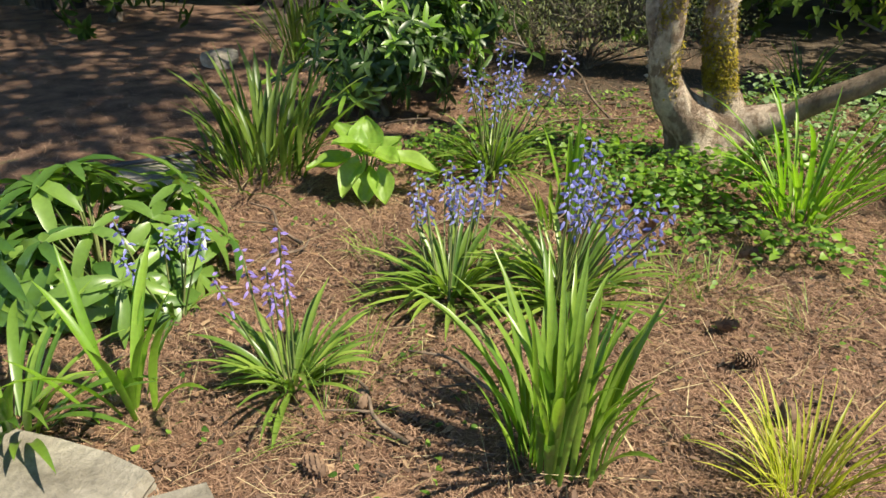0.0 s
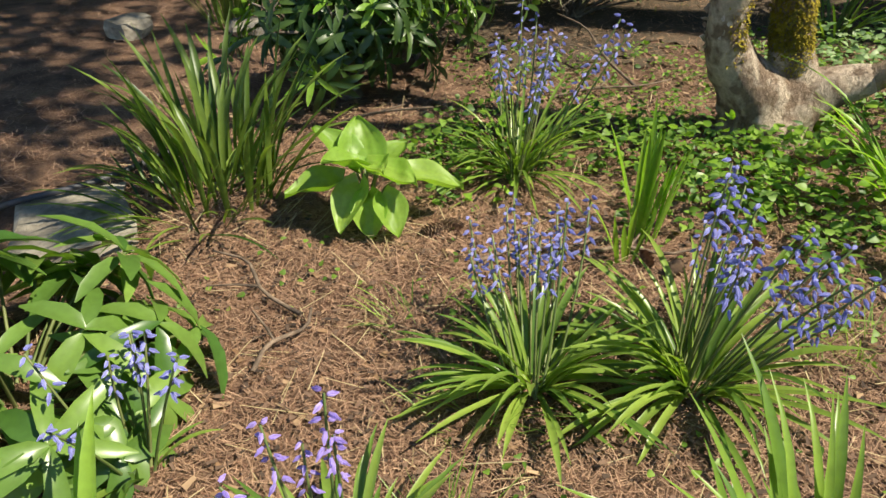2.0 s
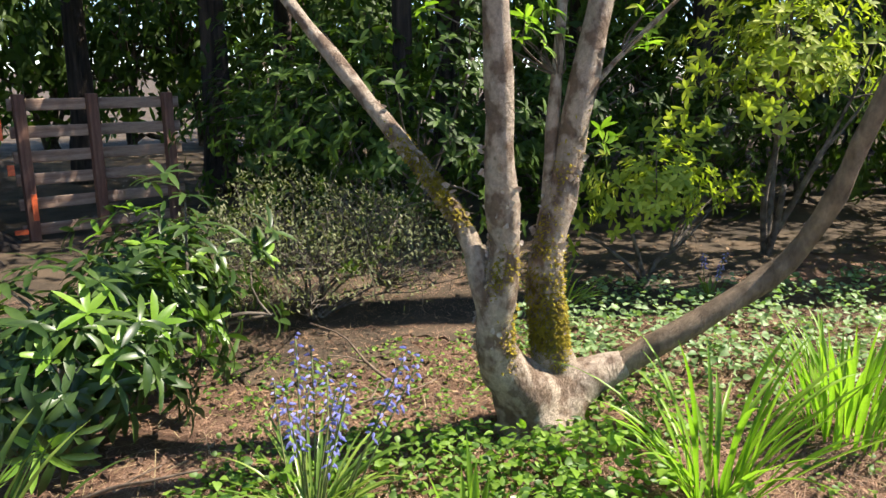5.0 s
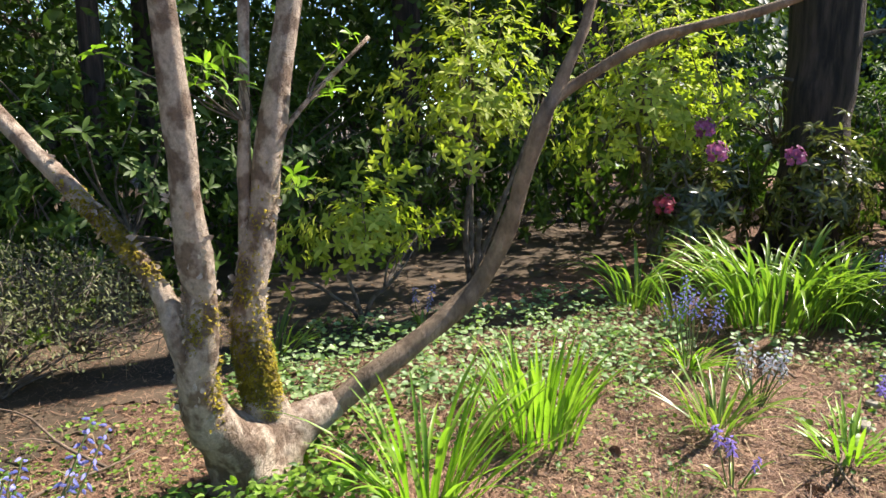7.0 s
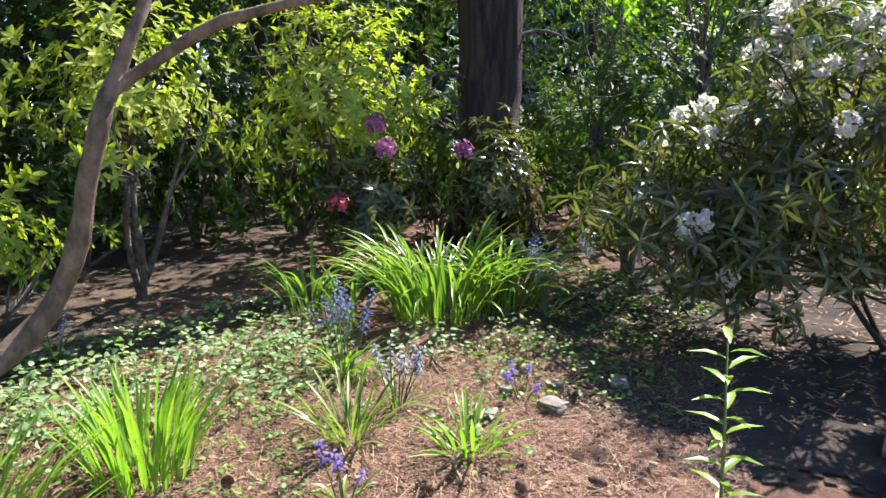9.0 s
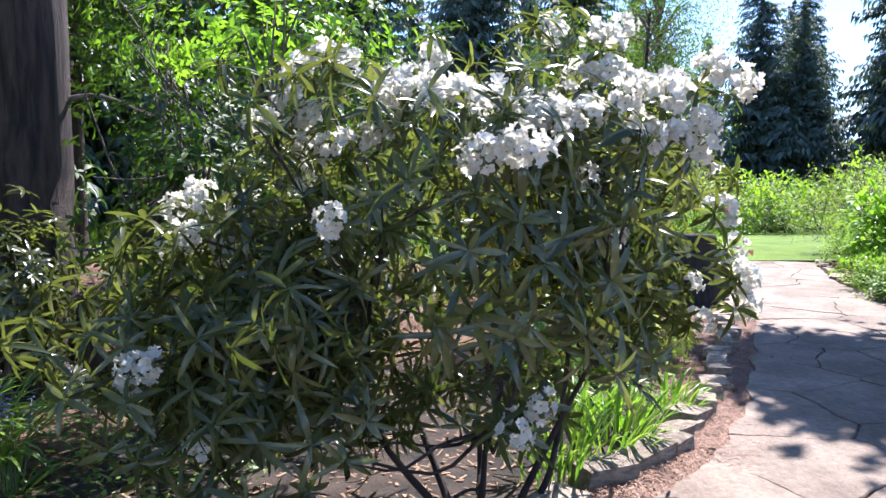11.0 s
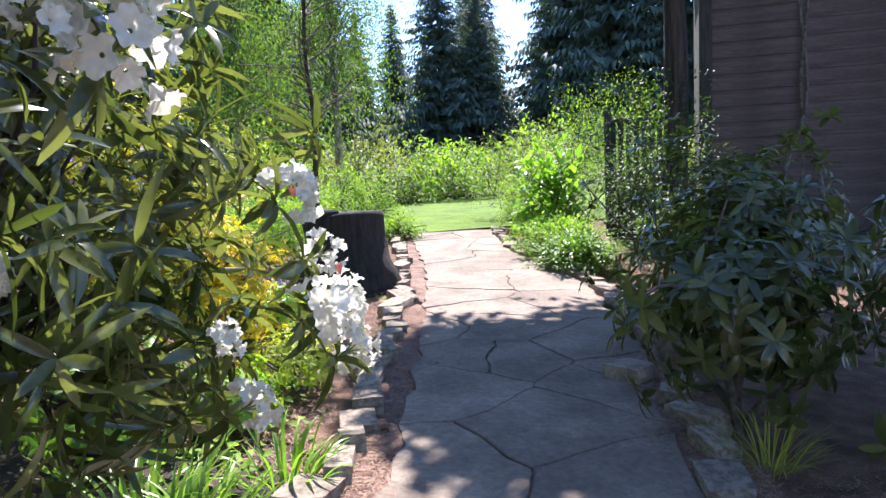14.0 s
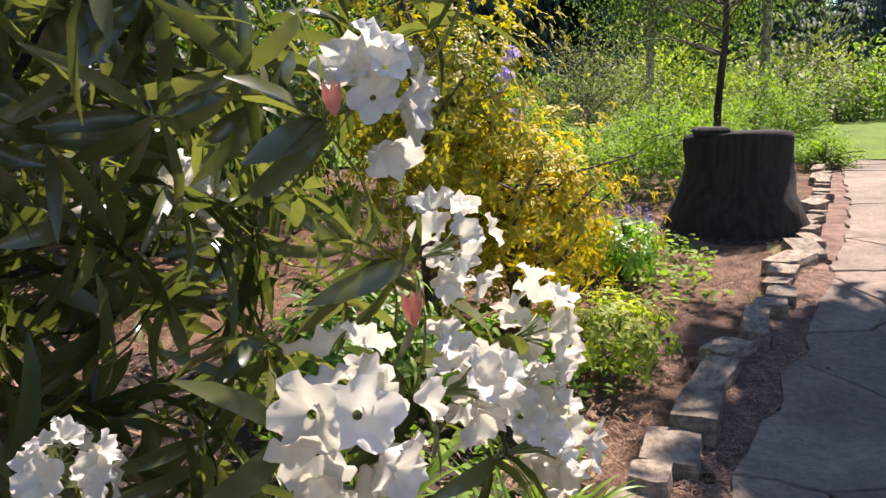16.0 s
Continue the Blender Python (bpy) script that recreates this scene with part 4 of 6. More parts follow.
hub = [np.array([0.45 * math.cos(h * 1.05), 0.6 * math.sin(h * 1.05), 0.55 + 0.3 * (h % 3)]) for h in range(6)]
for h in hub:
    b.tube(smooth_line([(h[0] * 0.25, h[1] * 0.25, -0.05), h * [0.75, 0.75, 0.4] + rng.normal(0, 0.1, 3), h], 9), np.linspace(0.022, 0.01, 9), 7, 0.2, 9)
for k in rng.permutation(len(P))[:120]:
    q = P[k]
    a = hub[int(np.argmin([np.linalg.norm(q - h) for h in hub]))]
    w = np.linalg.norm(q - a) * 0.07
    if q[1] < -1.05 and q[2] < 1.5:
        continue
    b.tube(smooth_line([a, a * 0.65 + q * 0.35 + rng.normal(0, w, 3) - [0, 0, w], a * 0.3 + q * 0.7 + rng.normal(0, w, 3), q], 9), np.linspace(0.011, 0.004, 9), 5)
part("branching", b.mesh("rhododendron_branches", M_CONBARK), rhodo)
TRUSS = [floret(P_WHITE, 0.04, w) for w in (0.5, 0.7, 0.9, 1.2, 0.6, 0.8)]
top_row = [(5.57, 0.55, 2.01), (5.47, 0.29, 2.02), (5.6, 0.4, 2.25), (5.7, 0.28, 2.35), (5.6, 0.13, 2.28), (5.2, -0.02, 1.89), (5.3, -0.14, 2.17), (5.5, -0.27, 2.28), (5.1, -0.4, 2.08), (4.95, -0.26, 2.05), (5.03, -0.53, 2.03), (5.0, -0.68, 1.98),
           (4.75, -0.45, 1.79), (4.7, -0.61, 1.81), (4.95, -0.78, 1.92), (5.0, -0.9, 1.97), (5.7, -0.87, 2.46), (5.28, -0.98, 2.18), (5.2, -1.05, 2.18), (4.95, -1.22, 2.04), (4.95, -1.05, 2.03), (5.1, -1.43, 2.16), (5.1, -1.56, 2.12), (5.0, -1.38, 1.94), (4.96, -1.25, 1.87), (4.93, -1.14, 1.87), (5.6, -1.2, 2.47)]
low_blooms = [(5.50, 0.83, 1.65), (5.60, 0.99, 1.59), (5.30, 0.81, 1.46), (5.90, 1.16, 1.36), (5.70, 1.22, 1.01), (4.90, 0.66, 0.64), (5.6, 0.64, 1.6), (5.4, 0.69, 1.4), (4.8, 0.81, 0.98), (4.84, 0.9, 0.94), (5.87, 1.64, 0.63), (5.49, 0.83, 0.54), (6.5, 1.3, 1.3), (4.8, 0.11, 1.54), (5.3, -1.1, 1.45), (4.8, -0.7, 0.82), (4.75, -0.6, 0.74), (5.6, -1.55, 1.22), (5.66, -1.62, 1.02)]
path_side = [(5.68, -1.83, 1.25), (5.85, -1.93, 1.22), (6.12, -2.0, 1.2), (6.08, -2.01, 1.03), (5.94, -1.9, 1.38), (5.9, -1.81, 1.58), (6.2, -1.35, 1.41)]
spots = top_row + low_blooms + path_side
crest = np.where((P[:, 2] > 1.6) & (D[:, 2] > 0.1) & (P[:, 0] < 0.9))[0]
for k in rng.permutation(crest)[:30]:
    q = P[k] + D[k] * 0.06 + np.array(rhodo.location)
    if q[0] > 5.3 and q[1] > -1.3 and q[1] < 0.6:
        spots.append(tuple(q))
spots += [(x + 0.06, y + 0.13 * (1 if k % 2 else -1), z - 0.02 + 0.05 * math.sin(k * 1.7)) for k, (x, y, z) in enumerate(top_row) if k % 3 == 0]
collar = []
for i, (x, y, z) in enumerate(spots):
    v = Vector((x, y, z)) - rhodo.location
    o = Vector((v.x, v.y + 0.1, max(0.3, v.z - 0.9)))
    place_truss(TRUSS, v, o, (0.62 if i in range(len(top_row) + 13, len(top_row) + len(low_blooms)) else 0.8) + 0.12 * math.sin(i * 2.1), rhodo, i)
    collar.append((np.array(v), np.array(o)))
cp, co = np.array([c[0] for c in collar]), unit(np.array([c[1] for c in collar]))
part("leaf_collar", whorls(cp - co * 0.06, co, 10, (0.09, 0.17), (0.024, 0.038), 0.0, 0.4, fold=0.12, wild=0.8).mesh("leaf_collar", L_RHODO), rhodo)["kind"] = "stuff"
s = Sheet()
for x, y, z in ((5.72, -1.9, 1.34), (5.8, -1.8, 1.56), (5.1, 0.0, 1.98)):
    q = np.array([x, y, z]) - np.array(rhodo.location)
    k = np.arange(5) * 1.257
    s.leaves(np.tile(q, (5, 1)), np.stack([np.cos(k) * 0.3, np.sin(k) * 0.3, np.ones(5)], 1), (0.3, 0.3, 0.2), 0.04, 0.014, -0.2)
part("bud_cluster", s.mesh("buds", P_BUD), rhodo, "salmon pink unopened buds")
bluebell(on(11.2, -2.6), 16, (0.2, 0.35), 12, 0.4, P_MAUVE, "mauve bluebells flowering beside the stump", 0.2)
strap_clump("daylily_clump", on(6.45, -1.35), 70, (0.3, 0.55), (0.014, 0.024), (0.1, 0.7), (0.4, 1.5), L_DAFF, "green daylily leaves spilling over the kerb", "plant", 0.25)
strap_clump("daylily_clump", on(6.85, -1.55), 46, (0.25, 0.42), (0.012, 0.02), (0.2, 0.8), (0.4, 1.5), L_LIME, "bright daylily leaves spilling over the kerb", "plant", 0.18)
strap_clump("daylily_clump", on(7.2, -1.95), 40, (0.22, 0.4), (0.012, 0.022), (0.1, 0.8), (0.4, 1.5), L_LIME, "bright daylily leaves spilling over the kerb", "plant", 0.16)
strap_clump("daylily_clump", on(7.0, -1.3), 60, (0.3, 0.5), (0.014, 0.024), (0.1, 0.7), (0.4, 1.5), L_DAFF, "green daylily leaves behind the kerb", "plant", 0.25)
strap_clump("grass_tuft", on(9.9, -3.35), 60, (0.06, 0.16), (0.002, 0.004), (0.3, 1.2), (0.2, 1.0), L_LIME, "small bright grass tuft in the kerb joint", "grass", 0.1, seg=4)
strap_clump("grass_tuft", on(11.3, -3.9), 60, (0.06, 0.16), (0.002, 0.004), (0.3, 1.2), (0.2, 1.0), L_LIME, "small bright grass tuft in the kerb joint", "grass", 0.1, seg=4)
strap_clump("daylily_clump", on(6.0, -0.95), 50, (0.3, 0.5), (0.014, 0.024), (0.1, 0.6), (0.4, 1.3), L_DAFF, "green daylily leaves under the rhododendron", "plant", 0.25)
# ---- woods behind the bed ----
def trunk(name, at, pts, r0, r1, mat, label, category="tree", sides=18, rough=0.18, flare=1.35, n=18):
    ob = thing(name, at, label, category)
    s = Sheet()
    rr = np.linspace(r0, r1, n)
    rr[0] *= flare
    rr[1] *= 1 + (flare - 1) * 0.5
    s.tube(smooth_line(pts, n), rr, sides, rough, 3)
    part("trunk", s.mesh("trunk", mat), ob)
    return ob


def leaf_tree(at, h, r, crown_z, crown_r, n, leaf, label, size=(0.07, 0.13), mat=None, flare=1.35, seed=0.0, limbs=10):
    ob = trunk("woodland_tree", at, [(0, 0, -0.15), (0.02, 0.05, h * 0.3), (-0.05, 0.0, h * 0.6), (0, 0, h)], r, r * 0.35, mat or M_CONBARK, label, flare=flare)
    p, d = crown_points(n, crown_r, -0.9, 0.2, 0.4, seed)
    p = p + np.array([0, 0, crown_z])
    s = Sheet()
    for _ in range(3):
        q = p + rng.normal(0, 0.12, p.shape)
        s.leaves(q, rng.normal(0, 1, q.shape) + [0, 0, -0.3], d + [0, 0, 0.6], R(*size, len(q)), R(*size, len(q)) * 0.55, 0.3, 0.12, (0, 0.5, 1), (0.2, 1, 0.12))
    part("crown", s.mesh("crown", leaf), ob)
    tw = Sheet()
    for i in range(limbs):
        z0 = crown_z - crown_r[2] * 0.6 + crown_r[2] * 1.0 * i / limbs
        tw.tube(smooth_line([(0, 0, z0), p[i] * [0.5, 0.5, 0] + [0, 0, z0 * 0.55 + p[i][2] * 0.45], p[i]], 7), np.linspace(r * 0.3, 0.012, 7), 6)
    part("limb_work", tw.mesh("limbs", M_BRANCH), ob)
    return ob


big = trunk("big_conifer", (-1.35, 9.5, 0), [(0, 0, -0.2), (0, 0, 0.6), (0.02, 0, 2), (0.0, 0.05, 5), (0, 0, 12)], 0.62, 0.42, M_CONBARK, "huge old conifer trunk with deeply ridged bark", sides=30, rough=0.35, flare=1.6)
for i in range(8):
    a = rng.uniform(2.8, 6.6)
    s = Sheet()
    s.tube(smooth_line([(0.55 * math.cos(a), 0.55 * math.sin(a), 0.5), (0.8 * math.cos(a), 0.8 * math.sin(a), 0.16), (1.15 * math.cos(a), 1.15 * math.sin(a), -0.05)], 7), np.linspace(0.2, 0.07, 7), 8, 0.3, 5)
    part("root", s.mesh("root", M_CONBARK), big)
dark = trunk("dark_conifer_trunk", (7.9, 3.05, 0.1), [(0, 0, -0.2), (0, 0, 1), (0.03, 0, 3), (0, 0, 10)], 0.36, 0.3, M_CONBARK, "dark straight conifer trunk behind the shrubs", sides=24, rough=0.25)
for i in range(7):
    a = 0.4 + i * 0.9
    s = Sheet()
    s.tube(smooth_line([(0.3 * math.cos(a), 0.3 * math.sin(a), 0.75), (0.42 * math.cos(a), 0.42 * math.sin(a), 0.25), (0.85 * math.cos(a), 0.85 * math.sin(a), -0.06)], 8), np.linspace(0.16, 0.06, 8), 8, 0.3, 5)
    part("root", s.mesh("root", M_CONBARK), dark)
for i in range(9):
    a, z = i * 2.4, 1.5 + i * 0.42
    s = Sheet()
    s.tube(smooth_line([(0.28 * math.cos(a), 0.28 * math.sin(a), z), (0.6 * math.cos(a), 0.6 * math.sin(a), z + 0.04), (0.95 * math.cos(a + 0.2), 0.95 * math.sin(a + 0.2), z - 0.1)], 7), np.linspace(0.03, 0.008, 7), 6, 0.2, 8)
    part("dead_branch", s.mesh("dead_branch", M_BRANCH), dark)
WOODS = [(-4.5, 9, 9, 0.25), (1.9, 11.5, 10, 0.2), (3.5, 9.2, 9, 0.14), (5.2, 11.0, 11, 0.22), (7.4, 8.2, 10, 0.18), (9.6, 6.5, 11, 0.26), (9.2, 9.8, 10, 0.16), (13.8, 7.0, 11, 0.24), (-7.5, 6, 10, 0.3), (0.5, 14.5, 11, 0.25), (8.5, 12, 12, 0.3), (13.5, 9.5, 12, 0.3), (-3, 14, 12, 0.3), (4.0, 15, 12, 0.3), (16.5, 3.2, 10, 0.2), (-10, 11, 12, 0.3), (15, 13, 12, 0.3), (17.5, 7.5, 11, 0.25)]
protos = []
for i, (x, y, h, r) in enumerate(WOODS):
    if i < 4:
        protos.append(leaf_tree(on(x, y), h, r, h * 0.62, (2.6, 2.6, h * 0.42), 2600, L_FOREST, "woodland tree with dark leafy crown", (0.1, 0.2), seed=i * 3.0, limbs=22))
        tagged(protos[-1], group="woodland trees")
    else:
        k = i % 4
        copy_thing(protos[k], Matrix.Translation(on(x, y)) @ Matrix.Rotation(i * 1.3, 4, "Z"))
# unseen trees outside the view, added to block some sky light
for i, (x, y, k) in enumerate(((-13, -3, 1.2), (-8, -13, 1.2), (-12, 6, 1.1))):
    o = copy_thing(protos[i % 4], Matrix.Translation(on(x, y)) @ Matrix.Rotation(i * 1.7, 4, "Z"))
    o.scale = (k, k, k)
under = []
for i, (x, y) in enumerate(((2.1, 8.6), (2.6, 7.3), (4.3, 7.4), (6.0, 6.9), (8.2, 5.6), (8.9, 4.0), (9.2, 2.2), (-3.5, 8.0), (7.7, 6.8), (2.4, 10.6), (5.2, 9.0), (3.2, 10.0), (9.9, 5.2), (-5.8, 7.2), (10.4, 1.4), (11.6, 3.0), (-3.6, 10.8), (11.5, 0.9), (13.2, 1.6), (6.9, 9.8), (-8, 8.5))):
    if i < 3:
        under.append(shrub("undergrowth_shrub", on(x, y), (1.25, 0.9, 1.1), 330, 6, (0.07, 0.14), (0.03, 0.055), L_FOREST, "dark leafy undergrowth shrub in deep shade", base_h=0.9, main=30, inner=0.35, lumps=0.4, seed=30 + i, low=-0.8, group="undergrowth shrubs"))
    else:
        o = copy_thing(under[i % 3], Matrix.Translation(on(x, y)) @ Matrix.Rotation(i * 2.1, 4, "Z"))
        o.scale = (1, 1, 0.9 + 0.5 * ((i * 37) % 10) / 10)

# leaves that hang in the gap between rhododendron and woods
shrub("green_shrub", on(7.3, 1.5), (0.9, 0.8, 1.3), 330, 6, (0.06, 0.1), (0.025, 0.04), L_FOREST, "tall loose shrub with thin green leaves", base_h=1.5, main=30, inner=0.3, lumps=0.4, seed=51, low=-0.8)
shrub("green_shrub", on(8.4, 0.4), (1.1, 1.0, 1.7), 420, 6, (0.06, 0.1), (0.025, 0.04), L_FOREST, "tall shaded shrub with dark leaves", base_h=2.0, main=30, inner=0.3, lumps=0.4, seed=53, low=-0.8)


def high_crown(name, at, h, r, centre, rad, clumps, label, lean=0.0, foot=None):
    """A tall tree whose unseen high limbs carry loose sprays of leaves for shade, to one side of its trunk."""
    ob = foot or trunk(name, at, [(0, 0, -0.2), (0, 0, h * 0.5), (0, 0, h)], r, r * 0.5, M_CONBARK, label)
    base = np.array(ob.location)
    s, tw = Sheet(), Sheet()
    for i in range(clumps):
        c = np.array(centre) - base + rng.uniform(-1, 1, 3) * rad
        m = 46
        p = c + rng.normal(0, 1, (m, 3)) * [0.36, 0.36, 0.1]
        s.leaves(p, rng.normal(0, 1, (m, 3)) * [1, 1, 0.3], (0, 0, 1), R(0.16, 0.3, m), R(0.08, 0.15, m), 0.3, 0.1, (0, 0.5, 1), (0.2, 1, 0.12))
        if i % 3 == 0:
            z = c[2] - rng.uniform(0.3, 1.2)
            tw.tube(smooth_line([(0, 0, z), c * [0.5, 0.5, 0] + [0, 0, (z + c[2]) / 2 + 0.3], c], 8), np.linspace(0.09, 0.02, 8), 6)
    part("crown", s.mesh("crown", L_FOREST), ob)
    part("limb_work", tw.mesh("limb_work", M_BRANCH), ob)
    return ob


# unseen crowns over the bed, placed to cast dappled shade at its left
high_crown("", None, 0, 0, (2.0, 3.6, 8.0), (2.0, 2.7, 0.7), 52, "", foot=big)
high_crown("", None, 0, 0, (3.55, 2.1, 8.0), (0.6, 1.0, 0.5), 4, "", foot=big)
# added tree, its crown out of view to shade the woods
high_crown("shade_conifer", on(10.9, 7.2), 12, 0.3, (10.6, 6.5, 8.2), (3.2, 1.6, 0.8), 110, "tall woodland tree with unseen limbs added for shade")
for i in range(34):
    a = radians(-62 + i * 5.0)
    d = 15 + 4 * ((i * 13) % 7) / 6
    if -20 < 4 + d * math.sin(a) < 17.5 and 3 + d * math.cos(a) > 5:
        o = copy_thing(under[i % 3], Matrix.Translation(on(4 + d * math.sin(a), 3 + d * math.cos(a))) @ Matrix.Rotation(i * 1.7, 4, "Z"))
        o.scale = (2.2, 2.2, 2.9)


# soil sheet under the woods, its dark colour standing in for tree shade
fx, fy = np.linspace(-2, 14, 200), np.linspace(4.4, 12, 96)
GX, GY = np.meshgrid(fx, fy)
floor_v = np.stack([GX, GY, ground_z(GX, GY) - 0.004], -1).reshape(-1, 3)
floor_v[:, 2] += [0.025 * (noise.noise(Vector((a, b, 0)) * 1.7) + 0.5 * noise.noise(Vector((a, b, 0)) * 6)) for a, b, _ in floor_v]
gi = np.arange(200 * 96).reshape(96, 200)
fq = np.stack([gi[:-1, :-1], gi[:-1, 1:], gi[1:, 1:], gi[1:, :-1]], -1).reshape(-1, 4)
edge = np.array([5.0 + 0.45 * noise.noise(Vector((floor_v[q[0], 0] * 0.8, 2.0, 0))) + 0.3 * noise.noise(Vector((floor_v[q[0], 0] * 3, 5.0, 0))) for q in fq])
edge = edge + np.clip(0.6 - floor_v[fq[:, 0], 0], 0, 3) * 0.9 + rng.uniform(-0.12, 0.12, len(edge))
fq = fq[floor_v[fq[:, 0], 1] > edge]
tagged(new("woodland_floor", quads_mesh("woodland_floor", floor_v, fq, M_WOODS)), "leafy soil under the woodland trees, dark to stand in for shade", "ground", kind="structure")

shrub("maple_shrub", on(7.8, 1.15), (0.8, 1.35, 0.45), 230, 5, (0.05, 0.09), (0.026, 0.042), L_LIME, "sunlit yellow-green maple spray above the shrubs", base_h=2.75, main=26, inner=0.3, lumps=0.4, seed=57, low=-0.8)

# ---- pallet screen with tape ----
def bar(s, x0, x1, z0, z1, y0, y1, skew=0.0):
    v = [(x0, y0, z0), (x1, y0, z0 + skew), (x1, y1, z0 + skew), (x0, y1, z0), (x0, y0, z1), (x1, y0, z1 + skew), (x1, y1, z1 + skew), (x0, y1, z1)]
    s.add(v, [(0, 1, 2, 3), (7, 6, 5, 4), (0, 4, 5, 1), (1, 5, 6, 2), (2, 6, 7, 3), (3, 7, 4, 0)])


def box_part(name, parent, mat, dims, label="", at=(0, 0, 0), bevel=0.006):
    bm = bmesh.new()
    bmesh.ops.create_cube(bm, size=1)
    bmesh.ops.scale(bm, vec=dims, verts=bm.verts)
    bmesh.ops.bevel(bm, geom=bm.edges[:], offset=bevel, segments=1, affect="EDGES")
    me = bpy.data.meshes.new(name)
    bm.to_mesh(me)
    bm.free()
    me.materials.append(mat)
    return part(name, me, parent, label, at)


pal = thing("pallet_screen", (-0.42, 9.55, 0.0), "weathered wooden pallet standing upright as a screen", "pallet", rz=0.2)
for x in (0.0, 0.66, 1.42):
    box_part("post", pal, M_POST, (0.1, 0.09, 1.42), "dark brown upright post", (x, 0, 0.71))
for i, z in enumerate((0.1, 0.36, 0.6, 0.82, 1.06, 1.32)):
    box_part("slat", pal, M_PALLET, (1.66, 0.022, 0.115), "", (0.74, 0.06 + 0.003 * (i % 2), z))
tape = thing("barrier_tape", (-0.75, 9.4, 0.0), "torn orange barrier tape tied to the pallet", "tape", rz=0.1)
for x, z, w, h in ((-0.1, 1.05, 0.46, 0.08), (0.14, 1.1, 0.06, 0.2), (0.2, 0.72, 0.06, 0.1), (0.36, 0.35, 0.05, 0.26), (0.22, 0.12, 0.12, 0.05)):
    box_part("strip", tape, M_TAPE, (w, 0.012, h), "", (x, 0, z), 0.003)
label = tagged(new("plant_label"), "white plant label on a stake in the shade", "label")
label.location = (-1.15, 8.3, 0)
box_part("card", label, M_PAPER, (0.08, 0.006, 0.06), "", (0, 0, 0.42), 0.002)
box_part("stake", label, M_TWIG, (0.015, 0.01, 0.42), "", (0, 0.01, 0.2), 0.002)


# ---- stones ----
def stone_mesh(name, dims, mat, seed, cut=2, amp=0.14, rounding=0.42):
    bm = bmesh.new()
    bmesh.ops.create_cube(bm, size=1)
    bmesh.ops.subdivide_edges(bm, edges=bm.edges[:], cuts=cut, use_grid_fill=True)
    for v in bm.verts:
        n = noise.noise_vector(v.co * 1.7 + Vector((seed * 5.1, seed, 0)))
        v.co = v.co.lerp(v.co.normalized() * 0.56, rounding) + n * amp
        v.co = Vector((v.co.x * dims[0], v.co.y * dims[1], v.co.z * dims[2]))
    me = bpy.data.meshes.new(name)
    bm.to_mesh(me)
    bm.free()
    me.materials.append(mat)
    return me


def rock(at, dims, label, rz=0.0, mat=M_ROCK, seed=1.0, name="rock"):
    ob = new(name, stone_mesh(name, dims, mat, seed, 3, 0.1, 0.1 if name != "rock" else 0.42))
    ob.location, ob.rotation_euler[2] = at, rz
    return tagged(ob, label, "rock")


rock((-1.12, 1.38, 0.03), (0.62, 0.34, 0.12), "flat pale edging stone at the bed's corner", -0.35, seed=2, name="edging_stone")
rock((-0.72, 1.22, 0.02), (0.34, 0.28, 0.1), "small flat pale edging stone", 0.4, seed=3, name="edging_stone")
rock((-1.5, 3.55, 0.012), (0.42, 0.5, 0.05), "flat pale stone slab beside the iris", 0.3, seed=4, name="stone_slab")
rock((-1.05, 6.0, 0.04), (0.26, 0.2, 0.1), "pale rock among leaves", 0.2, seed=6)
rock((-1.85, 6.1, 0.05), (0.26, 0.22, 0.13), "rounded pale rock in the shade", 0.9, seed=7)
for i, (x, y, w) in enumerate(((3.75, 1.85, 0.1), (3.95, 1.55, 0.15), (4.25, 1.6, 0.09), (4.4, 1.25, 0.13), (4.1, 1.85, 0.08))):
    rock(on(x, y, 0.02), (w, w * 0.8, w * 0.4), "small grey stone in the mulch", i * 1.1, seed=8 + i)
rock(on(7.75, -4.4, 0.06), (0.3, 0.26, 0.18), "rounded grey stone by the path in shade", 0.4, M_KERB, 21)
hose = Sheet()
hose.tube(smooth_line([(-2.3, 3.2, 0.03), (-1.95, 3.5, 0.05), (-1.75, 3.66, 0.06), (-1.45, 3.8, 0.065), (-1.2, 4.15, 0.03)], 24), 0.014, 8)
tagged(new("garden_hose", hose.mesh("garden_hose", M_HOSE)), "dark garden hose lying over a stone slab", "hose")


def cone_mesh():
    s = Sheet()
    n = 64
    k = np.arange(n)
    u = k / (n - 1)
    a = k * 2.4
    r = 0.017 * np.sin(np.pi * (0.12 + 0.83 * u)) ** 0.8
    p = np.stack([u * 0.085 - 0.042, np.cos(a) * r * 0.4, np.sin(a) * r * 0.4], 1)
    d = np.stack([np.full(n, 0.35), np.cos(a), np.sin(a)], 1)
    s.leaves(p, d, np.stack([np.ones(n), np.zeros(n), np.zeros(n)], 1), r * 1.3 + 0.004, 0.017, -0.2, 0.1, (0, 0.5, 1), (0.6, 1, 0.6))
    return s.mesh("pine_cone", M_CONE)


